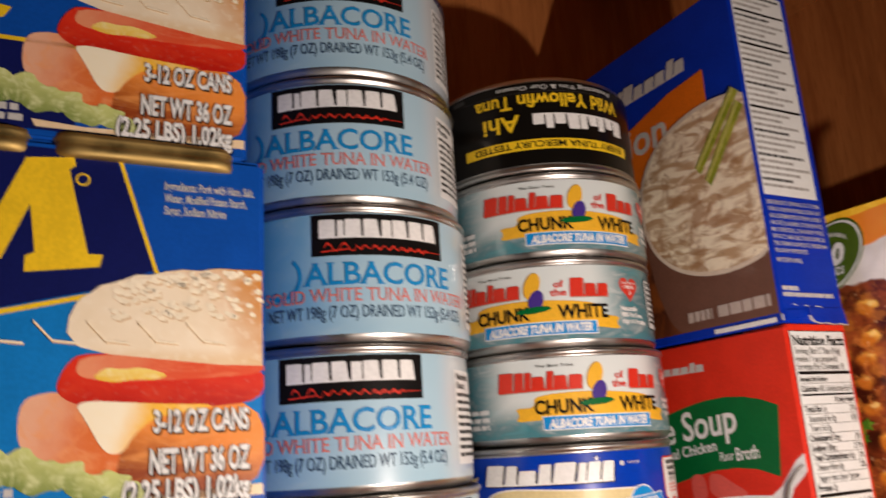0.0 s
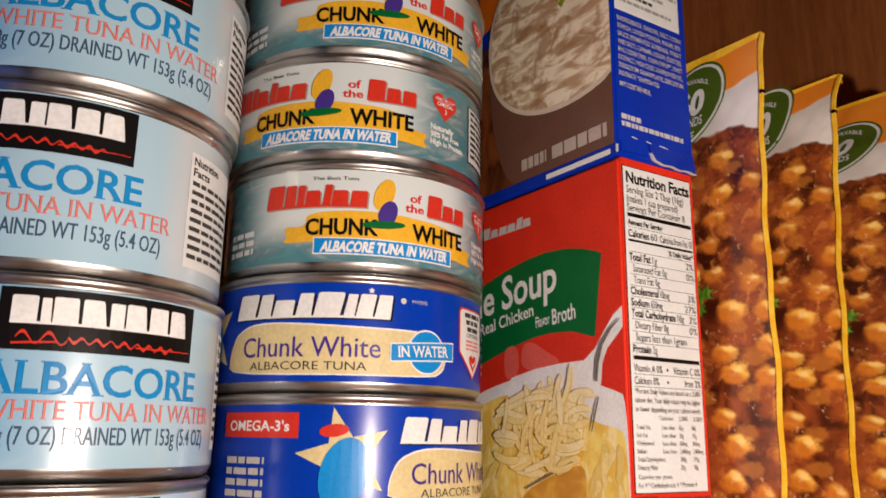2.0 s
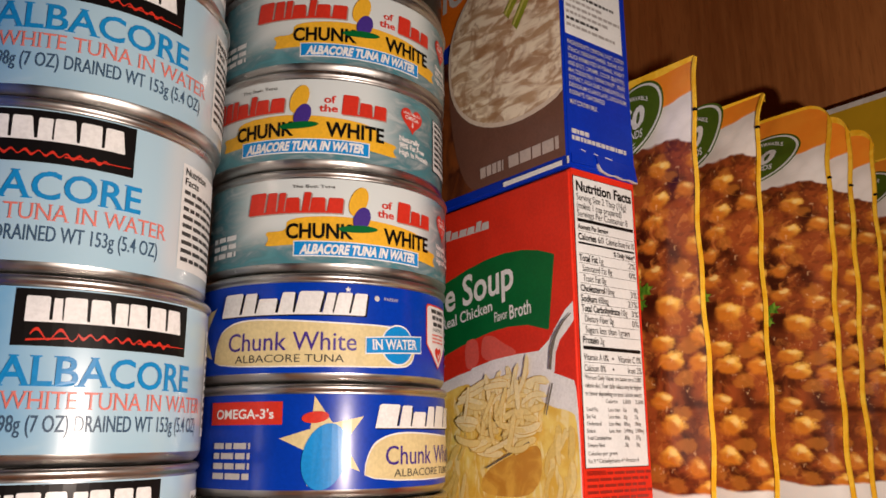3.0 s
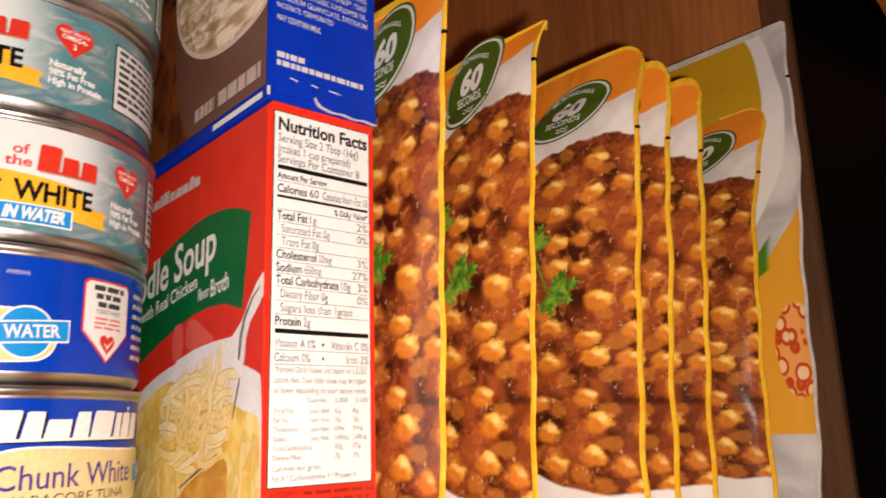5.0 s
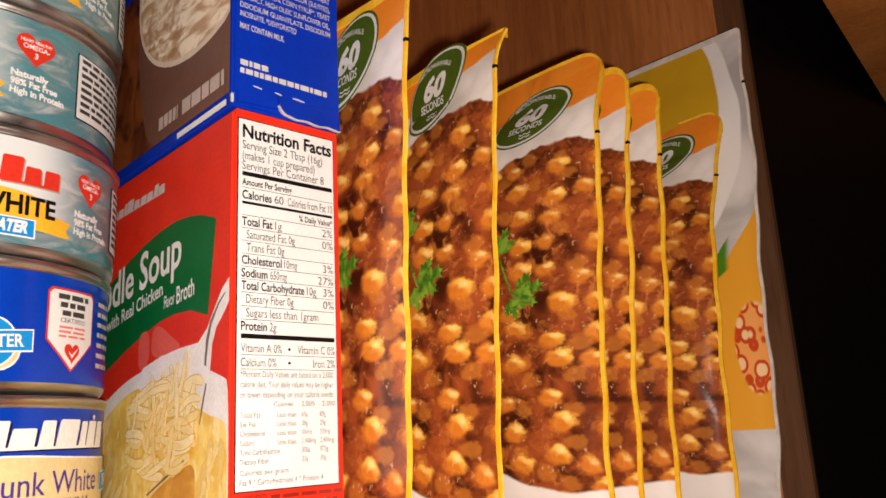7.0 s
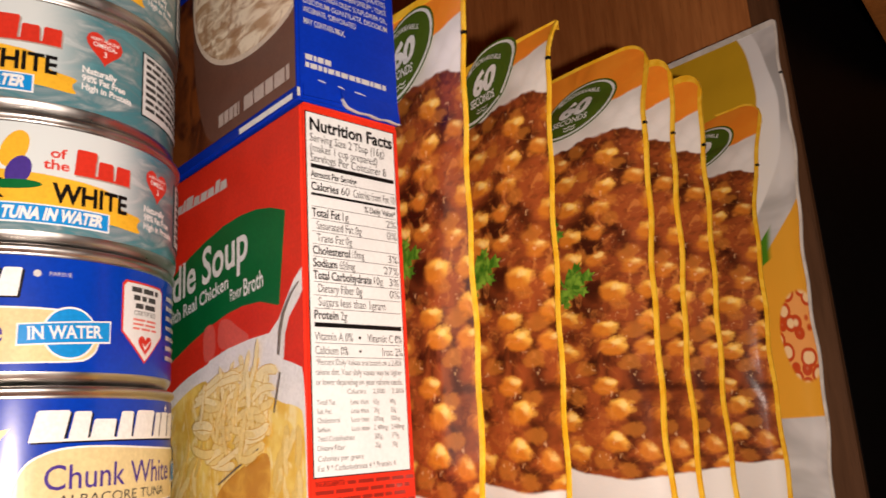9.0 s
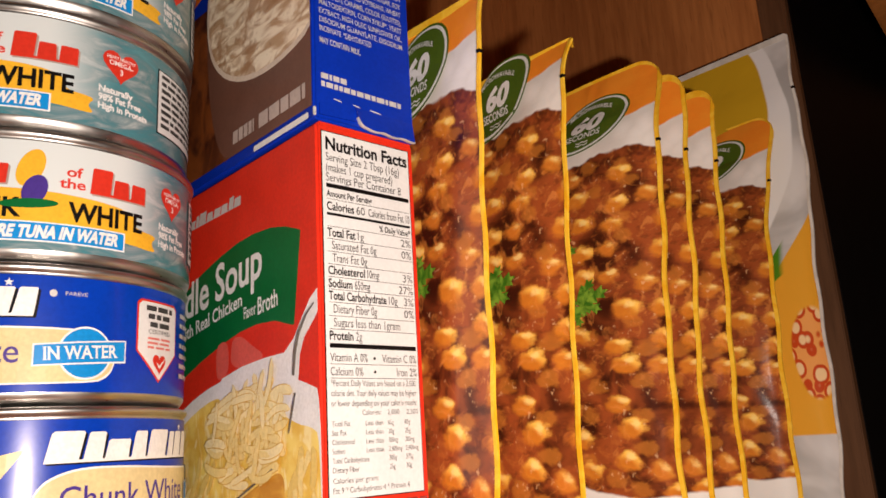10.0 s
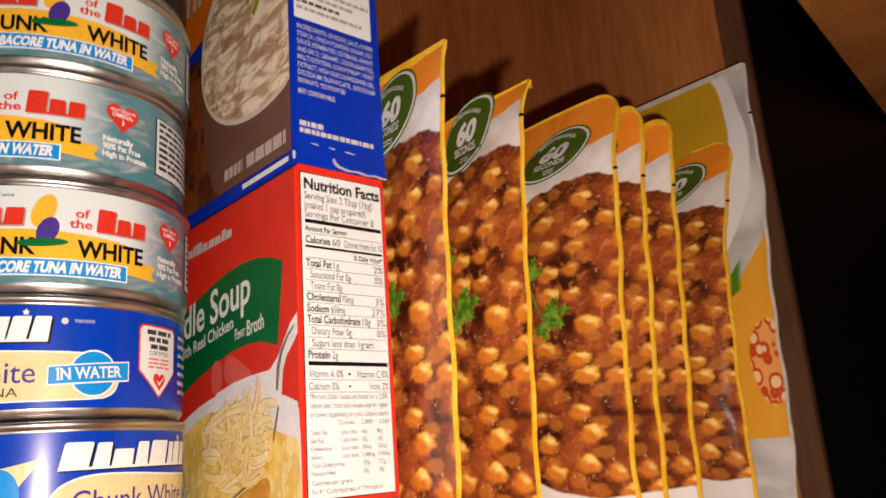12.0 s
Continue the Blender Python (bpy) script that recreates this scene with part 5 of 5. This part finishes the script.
def pouch(name, words, at, wide, tall, corner, thick, lean, curl, wave, phase, print_material, seal_material, group, notch=0.168, tip=0.0):
    ob = thing(name, words, "pouch", at, group)
    nu, nv = 40, 56
    for side, piece in ((-1, "front_film"), (1, "back_film")):
        bm = bmesh.new()
        uv = bm.loops.layers.uv.new("UVMap")
        t = thick if side < 0 else thick * 0.6
        grid = [[bm.verts.new(sheet_point(wide * (i / nu) ** 1.25, j / nv, wide, tall, corner, side, t, lean, curl, wave, phase, tip)) for i in range(nu + 1)] for j in range(nv + 1)]
        flat = {}
        for j, line in enumerate(grid):
            for i, v in enumerate(line):
                flat[v] = (wide * (i / nu) ** 1.25, v.co.z)
        for j in range(nv):
            for i in range(nu):
                f = bm.faces.new((grid[j][i], grid[j][i + 1], grid[j + 1][i + 1], grid[j + 1][i]))
                for loop in f.loops:
                    loop[uv].uv = flat[loop.vert]
        part(piece, bm, print_material if side < 0 else seal_material, ob, "", True)

    def strip(piece, path, inward, material):
        bm = bmesh.new()
        loops = []
        for (u, v), (du, dv) in zip(path, inward):
            loop = []
            for k, off in ((0, -0.0005), (1, -0.0006), (1, 0.0003), (0, 0.0003)):
                x, y, z = sheet_point(max(0.0, u + du * k), v, wide, tall, corner, -1, thick if k else 0.0, lean, curl, wave, phase, tip)
                loop.append(bm.verts.new((x + off, y - (0.0005 if not k and du else 0), z - dv * k)))
            loops.append(loop)
        for a, b in zip(loops, loops[1:]):
            for k in range(4):
                bm.faces.new((a[k], a[(k + 1) % 4], b[(k + 1) % 4], b[k]))
        part(piece, bm, material, ob)
    strip("edge_seal", [(0.0, j / 60) for j in range(61)], [(0.0011 if corner > 0.005 else 0.0007, 0.0)] * 61, seal_material)
    top = [(wide * (k / 40) ** 1.8, 1.0) for k in range(41)]
    strip("top_seal", top, [(0.0, 0.0030)] * 41, seal_material)
    nx, ny, nz = sheet_point(0.0, notch / tall, wide, tall, corner, -1, 0.0, lean, curl, wave, phase, tip)
    part("tear_notch", slab(nx - 0.0010, ny - 0.0008, nz - 0.0006, nx + 0.0006, ny + 0.0006, nz + 0.0005, 0.0002, 1), BLACK, ob)
    return ob


def pouch_place(wide, tall, corner, thick, lean, curl, wave, phase, tip=0.0):
    def place(x, z, off):
        u = x
        top = tall if u >= corner else tall - corner + math.sqrt(max(0.0, corner ** 2 - (corner - u) ** 2))
        px, py, pz = sheet_point(u, z / top, wide, tall, corner, -1, thick, lean, curl, wave, phase, tip)
        return (px - 0.0003 - off, py, pz)
    return place


def mirrored(place):
    """Designs are drawn left to right; the near edge lies to the right."""
    return lambda x, z, off: place(-x, z, off)


def chickpea_design(squeeze=1.0, drop=0.0, away=0.0312, high=1.0):
    p = Print()
    cx, cz = -away, 0.1746 - drop
    p.oval("badge", BADGE, cx, cz, 0.0182 * squeeze, 0.0124 * high, 1, 40, lean=0.36)
    p.oval("badge_ring", PAPER, cx, cz, 0.0174 * squeeze, 0.0117 * high, 2, 40, lean=0.36)
    p.oval("badge_centre", BADGE, cx, cz, 0.0164 * squeeze, 0.0109 * high, 4, 40, lean=0.36)
    p.text("MICROWAVABLE", cx + 0.0008, cz + 0.0047 * high, 0.0019, PAPER, 9, 0.0205 * squeeze, 0.014, align="c", arch=0.0026)
    p.text("60", cx, cz - 0.0026 * high, 0.0066 * high, WHITE, 9, 0.0146 * squeeze, 0.05, 0.25, "c")
    p.text("SECONDS", cx - 0.0005, cz - 0.0062 * high, 0.0026 * high, PAPER, 9, 0.0165 * squeeze, 0.02, align="c")
    for k in range(2):
        for i in range(4):
            x0 = cx - 0.0032 + i * 0.0014
            z0 = cz - 0.0080 * high - k * 0.0013 + 0.0003 * (-1) ** i
            p.shape("wave_mark", PAPER, [(x0, z0), (x0 + 0.0014, z0 - 0.0006 * (-1) ** i), (x0 + 0.0014, z0 + 0.0005 - 0.0006 * (-1) ** i), (x0, z0 + 0.0005)], 5)
    for lx, lz, turn, size in ((-0.0322, 0.1020, 0.25, 0.0130), (-0.0335, 0.1010, -1.25, 0.0086), (-0.0405, 0.1185, 1.15, 0.0115), (-0.0455, 0.1040, 2.6, 0.0070)):
        for lobe in (-0.62, 0.0, 0.62):
            a = turn + lobe
            reach = size * (1.0 if lobe == 0.0 else 0.82)
            pts = [(lx, lz)]
            for f, w in ((0.35, -0.16), (0.60, -0.24), (0.62, -0.10), (0.86, -0.19), (0.84, -0.06), (1.0, 0.0), (0.84, 0.06), (0.86, 0.19), (0.62, 0.10), (0.60, 0.24), (0.35, 0.16)):
                pts.append((lx + reach * (f * math.cos(a) - w * math.sin(a)), lz + reach * (f * math.sin(a) + w * math.cos(a))))
            p.shape("parsley_leaf", LEAF, pts, 2, 0.00003 * (lobe + 1) + 0.0001 * turn % 0.0002)
    p.shape("parsley_stem", LEAF, [(-0.0318, 0.1015), (-0.0326, 0.1012), (-0.0400, 0.1170), (-0.0393, 0.1173)], 1)
    return p


POUCHES = ((0.2835, 0.155, 0.0065, 0.0012, 0.0030, 1.3, 0.0004, 0.3), (0.3115, 0.152, 0.0118, 0.0012, 0.0080, 1.1, 0.0005, 1.4), (0.3650, 0.152, 0.0225, 0.0120, 0.0095, 2.6, 0.0018, 2.2),
           (0.3808, 0.152, 0.0225, 0.0110, 0.0045, 1.7, 0.0012, 3.1), (0.4035, 0.152, 0.0215, 0.0110, 0.0070, 1.7, 0.0007, 4.0), (0.4455, 0.152, 0.0330, 0.0110, 0.0095, 3.4, 0.0012, 5.2))
for k, (x, y, lean, corner, thick, curl, wave, phase) in enumerate(POUCHES):
    words = ("orange and white chickpea curry pouch with pointed upper corner", "orange and white chickpea curry pouch with curled upper corner", "orange and white chickpea curry pouch with rounded corner and parsley")[min(k, 2)]
    tall = (0.1898, 0.1830, 0.1975, 0.1955, 0.1940, 0.1940)[k]
    tip = (0.003, 0.006, 0, 0, 0, 0)[k]
    ob = pouch("food_pouch", words, pose(x, y, 0, 0, 0, (-2, -7, 0, 0, 0, 0)[k]), 0.130, tall, corner, thick, lean, curl, wave, phase, CURRY, SEAL, "row of chickpea curry pouches", tip=tip)
    chickpea_design(*((0.80, 0.003, 0.0290, 1.25), (0.80, 0.003, 0.0318, 1.25), (1.0, 0.0, 0.0312, 1.0))[min(k, 2)]).lay(ob, mirrored(pouch_place(0.130, tall, corner, thick, lean, curl, wave, phase, tip)), 0.003, both=True)

pouch("rice_bag", "silver and golden rice bag leaning against the cabinet side", pose(0.4545, 0.142, 0), 0.150, 0.2325, 0.0015, 0.0060, 0.0300, 0.85, 0.0006, 0.8, RICEBAG, FOIL, "", notch=0.205)
